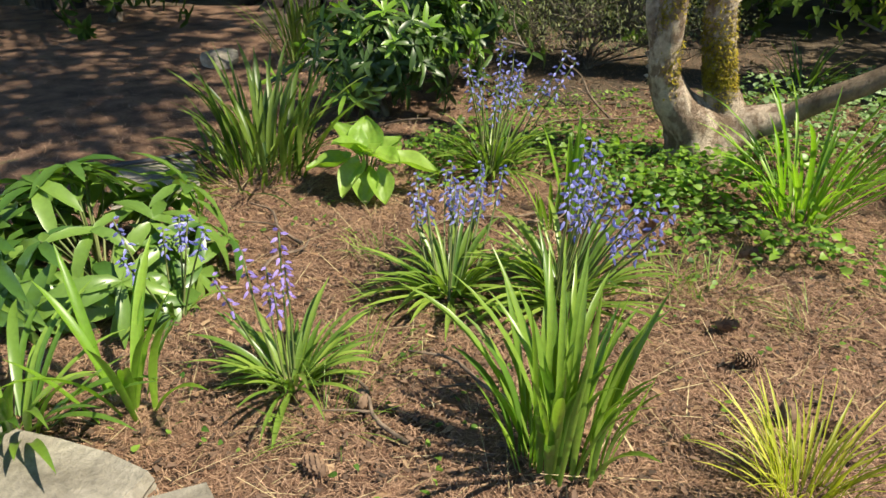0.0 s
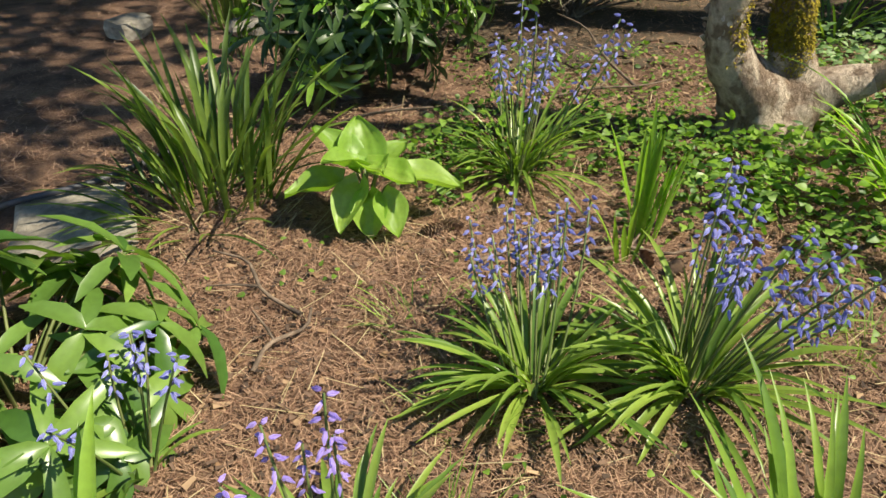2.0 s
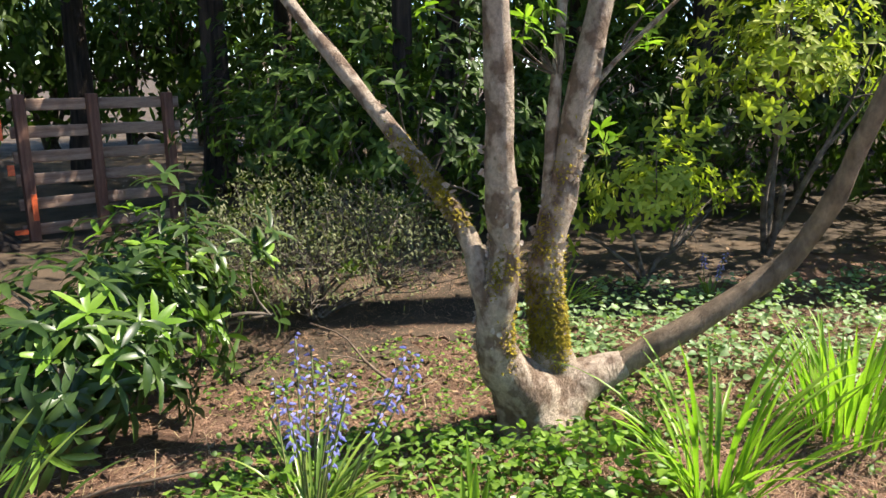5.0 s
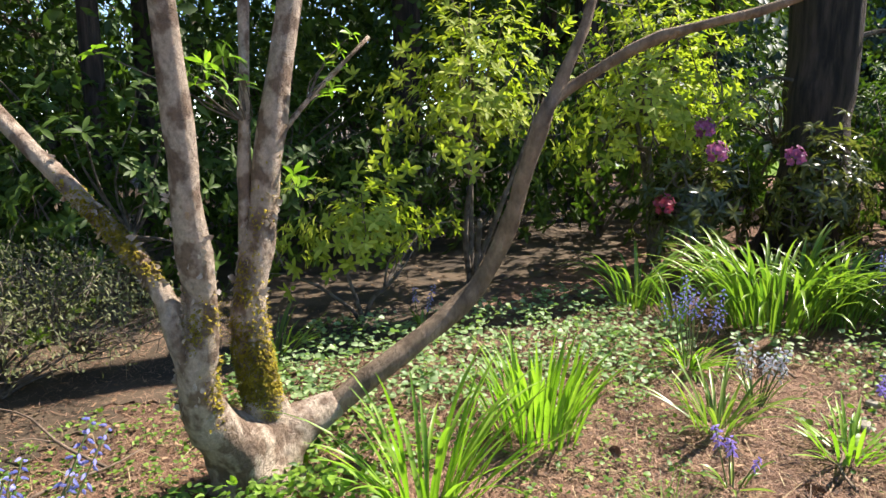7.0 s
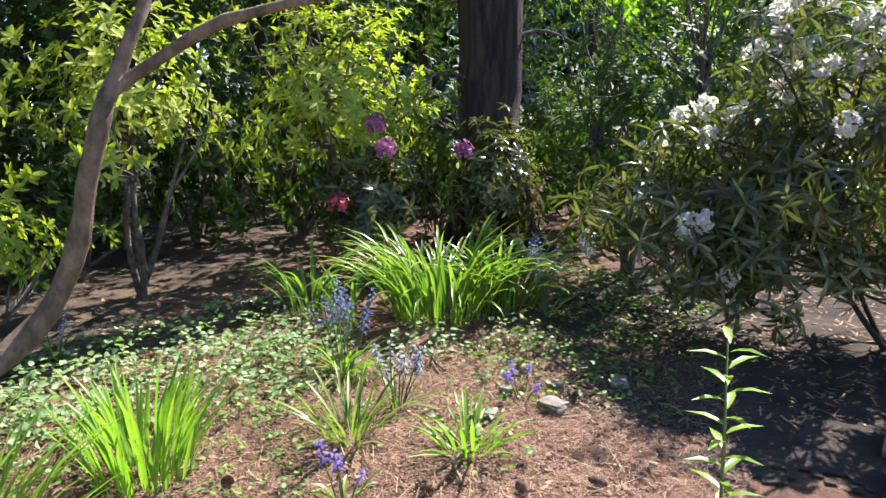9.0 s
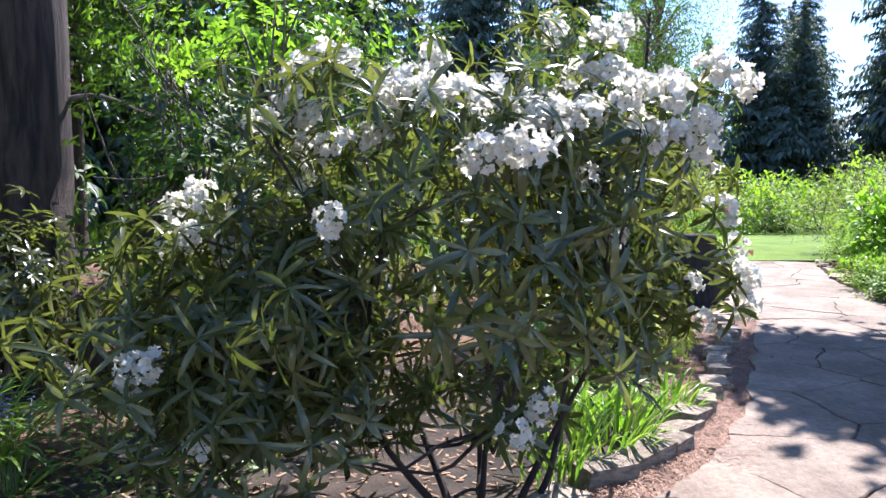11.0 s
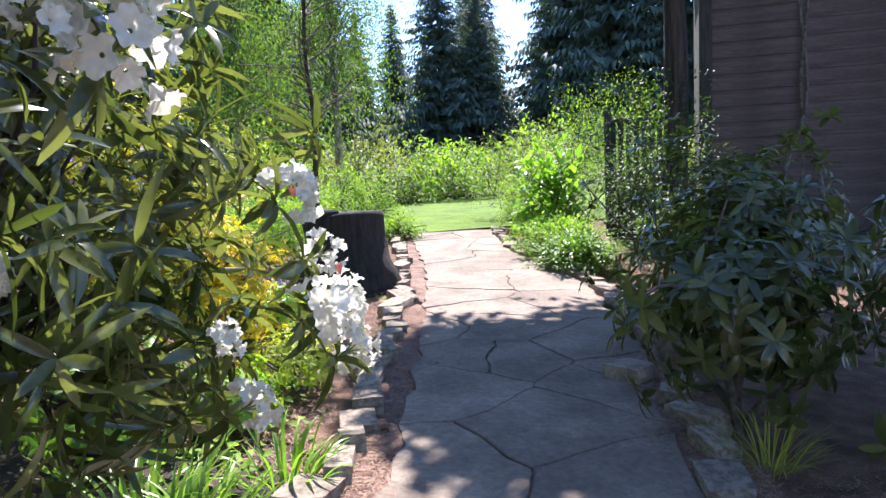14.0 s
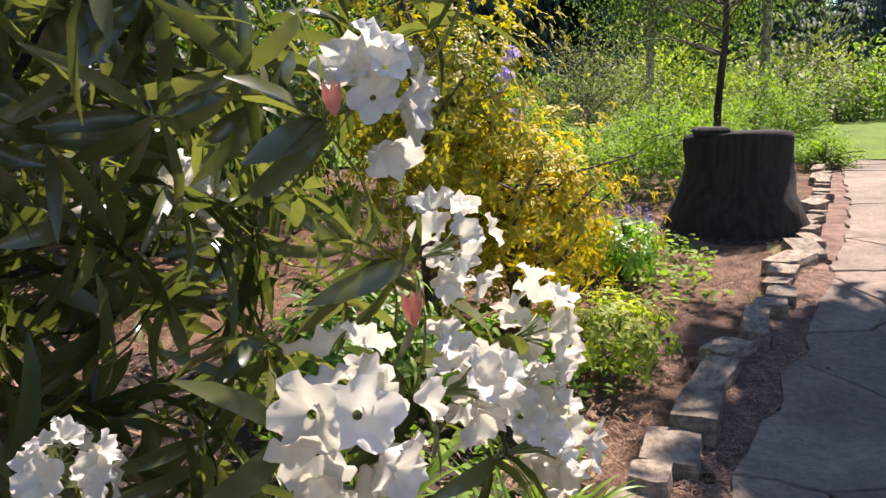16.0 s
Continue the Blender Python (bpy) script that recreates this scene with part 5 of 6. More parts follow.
CONE = cone_mesh()
cones = [(1.02, 2.2), (0.86, 2.95), (0.55, 2.98), (0.62, 2.9), (1.02, 1.98), (1.15, 1.65), (1.05, 1.72), (-0.15, 3.28), (-0.08, 3.3), (-0.25, 1.78), (0.95, 3.0), (1.3, 2.75), (-0.35, 1.5), (2.9, 1.9), (3.05, 1.5), (2.4, 1.6), (2.55, 1.25), (3.2, 1.2), (2.7, 2.75)]
s_c = np.array([9.3, 9.6, 9.9, 10.2, 10.25, 10.5, 11.0, 11.6, 8.6, 8.9])
for s_, d_ in zip(s_c, (0.78, 0.7, 0.82, 0.6, 0.95, 0.72, 0.8, 0.7, 0.9, 0.6)):
    cones.append(tuple(along(np.array(s_ + 1.2), np.array(d_))))
cones += [(11.6, -4.23), (10.97, -4.1), (9.55, -3.64), (9.95, -3.64), (8.76, -2.74), (9.72, -3.77)]
for i, (x, y) in enumerate(cones):
    ob = new("pine_cone", CONE)
    ob.location, ob.rotation_euler = on(x, y, 0.022), (i * 1.9, 0.1 * math.sin(i), i * 2.3)
    tagged(ob, "brown open pine cone lying on the ground", "pine cone", "pine cones")
for i, (x, y, l, a) in enumerate(((-0.62, 2.85, 0.5, 2.2), (-0.05, 3.05, 0.5, 0.1), (-0.75, 2.6, 0.3, 0.9), (0.35, 3.05, 0.4, -0.2), (0.3, 1.75, 0.5, 2.5), (-0.1, 1.6, 0.4, 2.2), (0.6, 4.5, 0.7, 0.1), (3.0, 1.75, 0.5, 0.4), (2.6, 2.0, 0.4, -0.9), (-0.55, 4.3, 0.6, -0.7), (1.1, 4.55, 0.75, 1.9), (4.3, 2.3, 0.5, 0.6), (1.55, 1.7, 0.3, 1.2))):
    s = Sheet()
    up = 0.22 if i in (9, 10) else 0.02
    s.tube(smooth_line([(0, 0, 0.012), (l * 0.35, 0.03, 0.02 + up * 0.4), (l * 0.7, -0.02, 0.02 + up * 0.8), (l, 0.03, 0.012 + up)], 9), np.linspace(0.009, 0.004, 9), 6, 0.2, 20)
    s.tube([(l * 0.4, 0.02, 0.02 + up * 0.4), (l * 0.5, 0.08, 0.03 + up * 0.5), (l * 0.6, 0.16, 0.04 + up * 0.5)], [0.005, 0.004, 0.003], 5)
    ob = tagged(new("fallen_twig", s.mesh("fallen_twig", M_TWIG)), "dry brown twig lying on the mulch", "twig", "fallen twigs")
    ob.location, ob.rotation_euler[2] = on(x, y), a

# ---- beyond the rhododendron: stump, gold azalea, small tree, far beds ----
stump = thing("stump", on(12.46, -3.72), "black charred stump standing beside the path", "stump")
s = Sheet()
n = 12
zz = np.array([-0.15, 0.0, 0.08, 0.2, 0.35, 0.5, 0.65, 0.8, 0.88, 0.93, 0.95, 0.955])
pts = np.stack([0.05 * zz, 0.02 * zz, zz], 1)
s.tube(pts, np.array([0.72, 0.67, 0.63, 0.59, 0.55, 0.525, 0.505, 0.495, 0.49, 0.47, 0.36, 0.05]), 26, 0.16, 2.4)
part("body", s.mesh("body", M_STUMP), stump)
box_part("splinter", stump, M_STUMP, (0.34, 0.3, 0.07), "raised ledge on the cut top", (-0.15, 0.3, 0.965), 0.02)
gold = shrub("gold_azalea", on(9.5, -1.8), (0.6, 0.6, 0.7), 1100, 6, (0.035, 0.065), (0.014, 0.026), L_GOLD, "golden yellow azalea with orange-tinted leaves", base_h=0.68, main=34, inner=0.3, lumps=0.5, seed=61, low=-0.9)
shrub("gold_azalea", on(9.6, -1.2), (0.85, 0.75, 1.05), 1900, 6, (0.035, 0.065), (0.014, 0.026), L_OLIVE, "tall olive-gold azalea bush with fine leaves", base_h=1.35, main=30, inner=0.3, lumps=0.6, seed=62, low=-0.9)
shrub("gold_azalea", on(8.7, -2.3), (0.45, 0.35, 0.25), 170, 6, (0.04, 0.06), (0.014, 0.024), L_YELLOW, "low yellow-green leaves by the kerb", base_h=0.2, main=12, inner=0.3, seed=63)
cover_patch("ground_cover", [(10.2, -2.75, 0.35), (9.2, -2.35, 0.3), (10.9, -2.9, 0.35), (8.5, -2.1, 0.25), (8.0, -1.95, 0.25), (11.4, -2.9, 0.3), (7.5, -1.6, 0.3), (8.4, -1.5, 0.4), (9.2, -1.5, 0.4)], 900, (0.04, 0.07), L_BUSH, "fresh green perennial leaves behind the kerb", 0.2)
cover_patch("ground_cover", [(0.2, 3.1, 0.3), (-0.15, 2.85, 0.25), (0.85, 2.5, 0.3), (0.1, 2.05, 0.3), (1.2, 2.3, 0.3), (-0.7, 3.1, 0.25), (0.5, 2.9, 0.3), (-0.75, 1.75, 0.25), (-0.2, 1.6, 0.25), (0.6, 1.85, 0.25)], 420, (0.012, 0.03), L_COVER, "sparse small weeds seeded through the mulch", 0.04)
cover_patch("ground_cover", [(0.6, 4.6, 0.4), (1.2, 4.9, 0.4), (1.9, 4.7, 0.4), (0.3, 4.3, 0.3), (1.5, 4.3, 0.4), (2.6, 3.3, 0.35), (3.2, 2.9, 0.35), (2.3, 3.6, 0.3), (3.6, 3.1, 0.3), (0.9, 4.2, 0.35), (0.5, 5.1, 0.35), (2.2, 5.0, 0.4), (3.0, 5.4, 0.4), (2.6, 2.6, 0.3), (2.2, 2.7, 0.3)], 1500, (0.014, 0.036), L_COVER, "thin low weeds under the bare tree", 0.05)
shrub("low_perennial", on(8.2, -1.75), (0.4, 0.35, 0.22), 150, 6, (0.05, 0.08), (0.022, 0.036), L_BUSH, "fresh green lobed leaves behind the kerb", "plant", base_h=0.18, main=14, inner=0.3, seed=91)
shrub("low_perennial", on(10.6, -2.45), (0.5, 0.4, 0.25), 220, 6, (0.05, 0.08), (0.02, 0.034), L_LIME, "bright low perennial leaves before the stump", "plant", base_h=0.2, main=14, inner=0.3, seed=92)
shrub("low_perennial", on(8.0, -1.1), (0.6, 0.45, 0.4), 240, 6, (0.05, 0.09), (0.02, 0.034), L_COVER, "green leafy perennial behind the rhododendron", "plant", base_h=0.3, main=14, inner=0.3, seed=93)
shrub("low_perennial", on(11.6, -1.7), (0.8, 0.7, 0.5), 420, 6, (0.05, 0.09), (0.02, 0.034), L_LIME, "sunlit leafy perennial bank behind the azalea", "plant", base_h=0.4, main=18, inner=0.3, seed=94)
lilac = shrub("lilac_azalea", on(12.2, -1.1), (0.6, 0.55, 0.75), 200, 6, (0.05, 0.09), (0.02, 0.032), L_BUSH, "green azalea dotted with pale lilac flowers", base_h=1.3, main=20, inner=0.3, lumps=0.5, seed=97, low=-0.8)
LILAC = [floret(P_MAUVE, 0.045, w) for w in (0.5, 0.9)]
for i in range(12):
    a = i * 2.4
    place_truss(LILAC, Vector((0.5 * math.cos(a), 0.45 * math.sin(a), 1.0 + 0.075 * i)), (math.cos(a), math.sin(a), 0.4), 0.9, lilac, i)
thin = trunk("young_tree", on(16.4, -4.3), [(0, 0, -0.1), (0.05, 0.02, 1.0), (0.1, -0.05, 2.2), (0.1, 0.05, 3.4), (0.0, 0, 5.0)], 0.062, 0.025, M_CONBARK, "young bare-branched tree with a dark thin trunk", sides=10)
s = Sheet()
tips = []
for i in range(46):
    z = rng.uniform(1.7, 4.9)
    a, l = rng.uniform(0, 6.28), rng.uniform(0.7, 1.7) * (1.2 - z / 7)
    line = smooth_line([(0.08, 0, z), (l * 0.5 * math.cos(a), l * 0.5 * math.sin(a), z + 0.25), (l * math.cos(a + 0.2), l * math.sin(a + 0.2), z + 0.25 + rng.uniform(-0.2, 0.3))], 7)
    s.tube(line, np.linspace(0.018, 0.005, 7), 5)
    for k in (2, 3, 4, 5):
        e = line[k] + rng.normal(0, 0.22, 3)
        s.tube([line[k], (line[k] + e) / 2 + rng.normal(0, 0.02, 3), e], [0.007, 0.005, 0.003], 4)
        tips.append(e)
part("branching", s.mesh("branches", M_BRANCH), thin)
s = Sheet()
tips = np.repeat(np.array(tips), 5, 0) + rng.normal(0, 0.06, (len(tips) * 5, 3))
s.leaves(tips, rng.normal(0, 1, tips.shape), (0, 0, 1), R(0.03, 0.06, len(tips)), 0.025, 0.2, 0.1, (0, 0.5, 1), (0.2, 1, 0.1))
part("leafage", s.mesh("young_leaves", L_BIRCH), thin)


def far_bush(at, rad, n, leaf, label, size=(0.08, 0.14), seed=0.0, group=""):
    """A bush seen from afar: branches and many loose leaves."""
    ob = thing("garden_bush", at, label, "bush", group)
    p, d = crown_points(n, rad, -0.3, 0.35, 0.4, seed)
    p = p + np.array([0, 0, rad[2] * 0.45])
    p[:, 2] = np.maximum(p[:, 2], 0.04)
    s = Sheet()
    s.leaves(p, d + rng.normal(0, 0.6, d.shape), (0, 0, 1), R(*size, len(p)), R(*size, len(p)) * 0.5, 0.3, 0.12, (0, 0.5, 1), (0.2, 1, 0.12))
    part("foliage", s.mesh("foliage", leaf), ob)
    part("branching", twig_fan(p[:24], 24, rad[2], 0.02).mesh("branches", M_BRANCH), ob)
    return ob


for i, (x, y, rx, ry, rz, n, leaf, lab) in enumerate((
        (15.3, -3.0, 1.2, 1.2, 0.6, 3200, L_BUSH, "sunlit low perennial clump"), (17.6, -3.9, 1.4, 1.2, 0.75, 3600, L_BUSH, "rounded fresh green bush"), (18.9, -5.7, 1.1, 1.1, 1.0, 3600, L_BUSH, "rounded light green bush by the lawn"),
        (13.4, -1.2, 1.3, 1.2, 0.7, 3000, L_BUSH, "leafy green perennial bank beside the stump"), (15.5, -0.4, 1.6, 1.5, 1.3, 3600, L_FOREST, "dark green bush behind the bed"), (14.0, 1.0, 1.5, 1.4, 2.2, 4200, L_BUSH, "tall sunlit bush with fresh leaves"),
        (20.5, -2.6, 1.8, 1.6, 1.6, 3600, L_TWIGGY, "grey-green bush behind the bed"), (17.2, -6.0, 0.55, 0.5, 0.35, 900, L_BUSH, "low green plant at the path's end"),
        (15.0, -8.2, 0.62, 0.6, 1.15, 520, L_LIME, "lime green leafy bush beside the path"), (14.0, -7.6, 0.7, 0.6, 0.4, 1600, L_LIME, "bright low leaves beside the path"), (13.0, -7.2, 0.75, 0.6, 0.4, 2600, L_BUSH, "dense low green ground plants by the kerb"),
        (12.0, -6.75, 0.6, 0.5, 0.38, 2200, L_COVER, "low catmint-like mound spilling on the kerb"), (17.2, -9.1, 0.9, 0.9, 0.7, 2600, L_BUSH, "green bush near the lawn"), (19.5, -10.6, 1.6, 1.6, 1.5, 3400, L_TWIGGY, "tall green bush behind the bed"),
        (22.5, -14.2, 2.2, 2.0, 2.6, 3800, L_BUSH, "tall pale green bush"), (13.4, -9.2, 1.2, 1.0, 1.75, 3600, L_FOREST, "dark shaded bush near the fence"), (11.0, -7.9, 1.0, 0.9, 0.7, 2200, L_FOREST, "shaded leafy shrub beside the path"), (13.9, -10.05, 0.8, 0.6, 0.8, 1500, L_FOREST, "dark shaded shrub below the railing"))):
    far_bush(on(x, y), (rx, ry, rz), int(n * 1.6), leaf, lab, (0.15, 0.26) if i == 8 else (0.04, 0.09), i * 1.7)
for i in range(26):
    u = i / 25
    x, y = 36 + 8 * math.sin(i * 1.9) + 3 * u, -32 + 30 * u
    far_bush(on(x, y), (2.3, 2.3, 1.3 + 0.9 * ((i * 7) % 5) / 4), 1500, (L_BUSH, L_BIRCH, L_YELLOW, L_TWIGGY)[i % 4], ("fresh green", "pale green", "yellow-green", "grey-green")[i % 4] + " bush bordering the lawn", (0.16, 0.3), i * 2.3, "lawn border bushes")
for i in range(14):
    far_bush(on(31 + 0.8 * math.sin(i * 2.2), -24 + 1.75 * i), (1.2, 1.0, 0.5), 700, (L_FOREST, L_BUSH)[i % 2], "low clipped edging bush along the lawn", (0.1, 0.2), i * 1.1, "lawn edging bushes")


def conifer(at, h, r, label, seed=0, density=1.0):
    ob = trunk("conifer", at, [(0, 0, -0.3), (0, 0, h * 0.5), (0, 0, h)], h * 0.016, 0.03, M_CONBARK, label, sides=8, n=8)
    s = Sheet()
    tiers = int(h * 2.6 * density)
    for i in range(tiers):
        u = i / tiers
        z = h * (0.05 + 0.94 * u)
        l = r * (1 - u) ** 0.75 * (0.82 + 0.36 * noise.noise(Vector((u * 9, seed, 0)))) + 0.12
        m = max(6, int(19 * (1 - u * 0.6)))
        a = R(0, 6.283, m)
        ll = l * R(0.5, 1.2, m)
        for k in range(11):
            f = 0.1 + 0.9 * k / 10
            b0 = np.stack([np.cos(a) * ll * f, np.sin(a) * ll * f, z - ll * f * 0.3 + 0.12 * ll * f * f + rng.normal(0, 0.08, m)], 1)
            for sgn in (-1, 1):
                w = np.stack([np.cos(a + sgn * 0.9), np.sin(a + sgn * 0.9), np.full(m, -0.45)], 1)
                s.leaves(b0, w, (0, 0, 1), ll * 0.15 * R(0.7, 1.3, m) + 0.12, ll * 0.05 + 0.07, 0.35, 0.2, (0, 0.5, 1), (0.3, 1, 0.1))
    part("needle_crown", s.mesh("needles", L_CONIF), ob)
    return ob


C1 = conifer((61, -25.5, 0), 22, 5.6, "tall dark conifer beyond the lawn", 1)
C2 = conifer((66, -31.5, 0), 22, 5.2, "tall dark conifer beyond the lawn", 4)
for o in (C1, C2):
    tagged(o, group="far conifers")
for i, (x, y, k) in enumerate(((60, -28.4, 0.8), (52, -9.5, 1.2), (50, -2.5, 1.2), (46, 4, 1.1), (57, -14.5, 0.85), (57, -35, 1.25), (50, -35, 1.35), (46, -38, 1.4), (60, -41, 1.3), (70, -21, 0.75), (72, -17, 0.85), (66, -13, 0.9), (75, -8, 1.0), (60, -7, 0.95), (68, -1, 1.0), (58, 2, 0.9), (50, 6, 1.0), (62, 10, 1.0), (44, 10, 1.0), (36, 12, 1.0), (40, -44, 1.4), (34, -40, 1.3), (75, -45, 1.1), (80, -28, 0.9), (30, -44, 1.3), (76, -35, 1.0), (28, 12, 0.9), (22, 14, 1.0), (84, -15, 1.0), (88, -38, 0.85), (92, -33, 0.8), (95, -27, 0.85), (90, -24, 0.75), (97, -42, 0.95), (84, -42, 0.9), (92, -20, 0.85), (100, -30, 0.9), (82, -22, 0.7), (78, -31, 0.72))):
    o = copy_thing((C1, C2)[i % 2], Matrix.Translation((x, y, 0.1)) @ Matrix.Rotation(i * 1.1, 4, "Z"))
    o.scale = (k * 0.95, k * 0.95, k)


def birch(at, h, label):
    """A weeping birch: curtains of hanging twigs with small leaves."""
    ob = trunk("weeping_birch", at, [(0, 0, -0.2), (0.1, 0, h * 0.4), (0, 0.1, h)], 0.17, 0.04, M_BARK, label, sides=10)
    s, tw = Sheet(), Sheet()
    for i in range(90):
        z = h * rng.uniform(0.45, 1.02)
        a, l = rng.uniform(0, 6.28), rng.uniform(0.6, 3.0) * (1.35 - z / h)
        e = np.array([l * math.cos(a), l * math.sin(a), z + 0.3])
        tw.tube(smooth_line([(0, 0, z - 0.5), e * [0.6, 0.6, 1] + [0, 0, 0.15], e], 6), np.linspace(0.03, 0.008, 6), 5)
        for _ in range(5):
            q = e + rng.normal(0, 0.45, 3)
            dl = rng.uniform(1.2, 3.2)
            k = np.arange(34)
            p = q[None] + np.stack([rng.normal(0, 0.3, 34), rng.normal(0, 0.3, 34), -dl * k / 34], 1)
            s.leaves(p, rng.normal(0, 0.5, (34, 3)) + [0, 0, -1], rng.normal(0, 1, (34, 3)), R(0.06, 0.11, 34), 0.045, 0.2, 0.1, (0, 0.5, 1), (0.2, 1, 0.1))
    part("hanging_foliage", s.mesh("hanging_leaves", L_BIRCH), ob)
    part("limb_work", tw.mesh("limbs", M_BRANCH), ob)
    return ob


birch(on(26.5, -7.4), 8.5, "weeping birch with pale hanging spring foliage")
birch(on(28.5, -4.6), 7.5, "weeping birch with thin hanging twigs")

# ---- right of the path: dark building, fence, shaded rhododendron ----
hut = thing("dark_building", (14.3, -10.98, 0.2), "brown shaded building wall at the garden's edge", "building", rz=radians(-130))
wall = box_part("wall", hut, M_FENCE, (9.0, 5.0, 6.5), "dark brown weatherboard wall", (4.5, 2.5, 3.0), 0.02)
for i in range(22):
    box_part("board", hut, M_WALL, (9.04, 0.03, 0.28), "", (4.5, -0.02 + 0.002 * (i % 2), 0.2 + 0.285 * i), 0.004)
box_part("corner_post", hut, M_FENCE, (0.22, 0.1, 6.5), "grey corner board", (0.05, -0.06, 3.0), 0.01)
box_part("roof", hut, M_FENCE, (9.8, 5.8, 0.2), "overhanging flat roof", (4.5, 2.5, 6.35), 0.02)
s = Sheet()
for x0, sx in ((1.2, 0.5), (2.0, -0.4), (2.9, 0.3)):
    s.tube(smooth_line([(x0, -0.35, -0.1), (x0 + sx * 0.3, -0.25, 1.2), (x0 + sx, -0.15, 2.4), (x0 + sx * 0.7, -0.12, 4.2)], 12), np.linspace(0.05, 0.02, 12), 7)
vine = tagged(new("wall_creeper", s.mesh("wall_creeper", M_BRANCH)), "bare climbing stems against the dark wall", "creeper")
vine.matrix_world = hut.matrix_basis
fence = thing("deck_railing", (14.75, -10.62, 0.2), "dark wooden railing with upright slats beside the building", "railing", rz=radians(68))
for i in range(8):
    box_part("slat", fence, M_FENCE, (0.1, 0.025, 1.15 + 0.012 * i), "", (0.05 + i * 0.145, 0, 1.6))
for z in (1.15, 2.2):
    box_part("rail", fence, M_FENCE, (1.3, 0.07, 0.08), "", (0.55, 0.05, z))
for x in (-0.05, 1.18):
    box_part("post", fence, M_FENCE, (0.11, 0.11, 2.5), "", (x, 0.06, 1.15))
box_part("base_board", fence, M_FENCE, (1.3, 0.12, 1.0), "", (0.55, 0.12, 0.5))
for i, (x, y, rx, ry, rz, n, seed) in enumerate(((6.7, -4.35, 0.55, 0.55, 0.6, 170, 71), (7.8, -5.4, 1.0, 0.8, 0.9, 260, 73), (5.6, -5.2, 1.0, 0.8, 0.9, 240, 75), (9.6, -7.2, 0.9, 0.8, 0.8, 200, 77))):
    shrub("dark_rhododendron", on(x, y), (rx, ry, rz), n, 8, (0.1, 0.16), (0.035, 0.055), L_RHODO, "dark glossy rhododendron in shade beside the path", base_h=0.75, main=26, inner=0.2, seed=seed, low=-0.8, lumps=0.55)
strap_clump("shade_grass", on(6.3, -4.15), 60, (0.2, 0.4), (0.004, 0.008), (0.3, 1.0), (0.4, 1.3), L_SEDGE, "pale tuft of fine grass in shade", "grass", 0.1, seg=6)
# a tall tree on the sunny side, its unseen crowns placed to shade the path
shade = high_crown("shade_tree", on(13.4, -9.6), 9.5, 0.22, (13.1, -7.25, 7.2), (1.25, 2.0, 0.6), 110, "tall tree with unseen limbs added to shade the path")
high_crown("", None, 0, 0, (11.2, -7.7, 7.2), (1.7, 1.4, 0.6), 230, "", foot=shade)
high_crown("", None, 0, 0, (12.5, -6.45, 7.2), (1.2, 0.8, 0.5), 190, "", foot=shade)
high_crown("", None, 0, 0, (11.0, -6.7, 7.2), (0.7, 0.6, 0.4), 60, "", foot=shade)


# soil under the white rhododendron, painted darker for the shrub's shade
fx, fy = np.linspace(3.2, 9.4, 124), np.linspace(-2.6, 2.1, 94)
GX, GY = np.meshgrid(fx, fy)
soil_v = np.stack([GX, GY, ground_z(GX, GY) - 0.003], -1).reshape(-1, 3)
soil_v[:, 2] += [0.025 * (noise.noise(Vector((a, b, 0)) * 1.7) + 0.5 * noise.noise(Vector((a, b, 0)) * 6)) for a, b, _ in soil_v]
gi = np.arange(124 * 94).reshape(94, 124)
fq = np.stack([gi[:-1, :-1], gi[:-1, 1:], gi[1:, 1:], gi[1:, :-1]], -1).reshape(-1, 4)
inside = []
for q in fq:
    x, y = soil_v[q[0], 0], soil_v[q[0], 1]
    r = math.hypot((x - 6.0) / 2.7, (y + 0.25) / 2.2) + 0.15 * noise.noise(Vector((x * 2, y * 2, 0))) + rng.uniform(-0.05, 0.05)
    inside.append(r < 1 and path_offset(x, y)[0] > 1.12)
tagged(new("shrub_soil", quads_mesh("shrub_soil", soil_v, fq[np.array(inside)], M_SHADE_SOIL)), "dark leafy soil with the rhododendron's shade painted in", "ground", kind="structure")

# ---- kerbs ----
KERB = [stone_mesh("kerb_stone", (1, 1, 1), M_KERB, 40 + i, 2, 0.075, 0.16) for i in range(6)]


def kerb(name, s0, s1, off, label, wob=0.05):
    ob = thing(name, (0, 0, 0), label, "kerb", kind="structure")
    q, i = s0, 0
    while q < s1:
        l = rng.uniform(0.18, 0.46)
        w = rng.uniform(0.14, 0.25)
        side = off if off > 0 else off - right_edge(q + l / 2)
        ahead = off if off > 0 else off - right_edge(q + l / 2 + 0.2)
        x, y = along(np.array(q + l / 2), np.array(side + rng.uniform(-wob, wob)))
        x2, y2 = along(np.array(q + l / 2 + 0.2), np.array(ahead))
        b = part("kerb_stone", KERB[i % 6], ob)
        b.matrix_local = Matrix.LocRotScale((x, y, float(ground_z(x, y)) + 0.035 + rng.uniform(-0.015, 0.02)), Euler((rng.normal(0, 0.06), rng.normal(0, 0.06), math.atan2(y2 - y, x2 - x) + rng.normal(0, 0.12))), (l, w, rng.uniform(0.1, 0.16)))
        q += l + rng.uniform(0.0, 0.03)
        i += 1
    return ob


kerb("kerb_left", 7.0, S1 - 0.2, 1.14, "uneven grey kerb stones edging the bed")
kerb("kerb_right", 13.2, S1 - 0.2, -0.1, "uneven grey kerb stones edging the far bed")
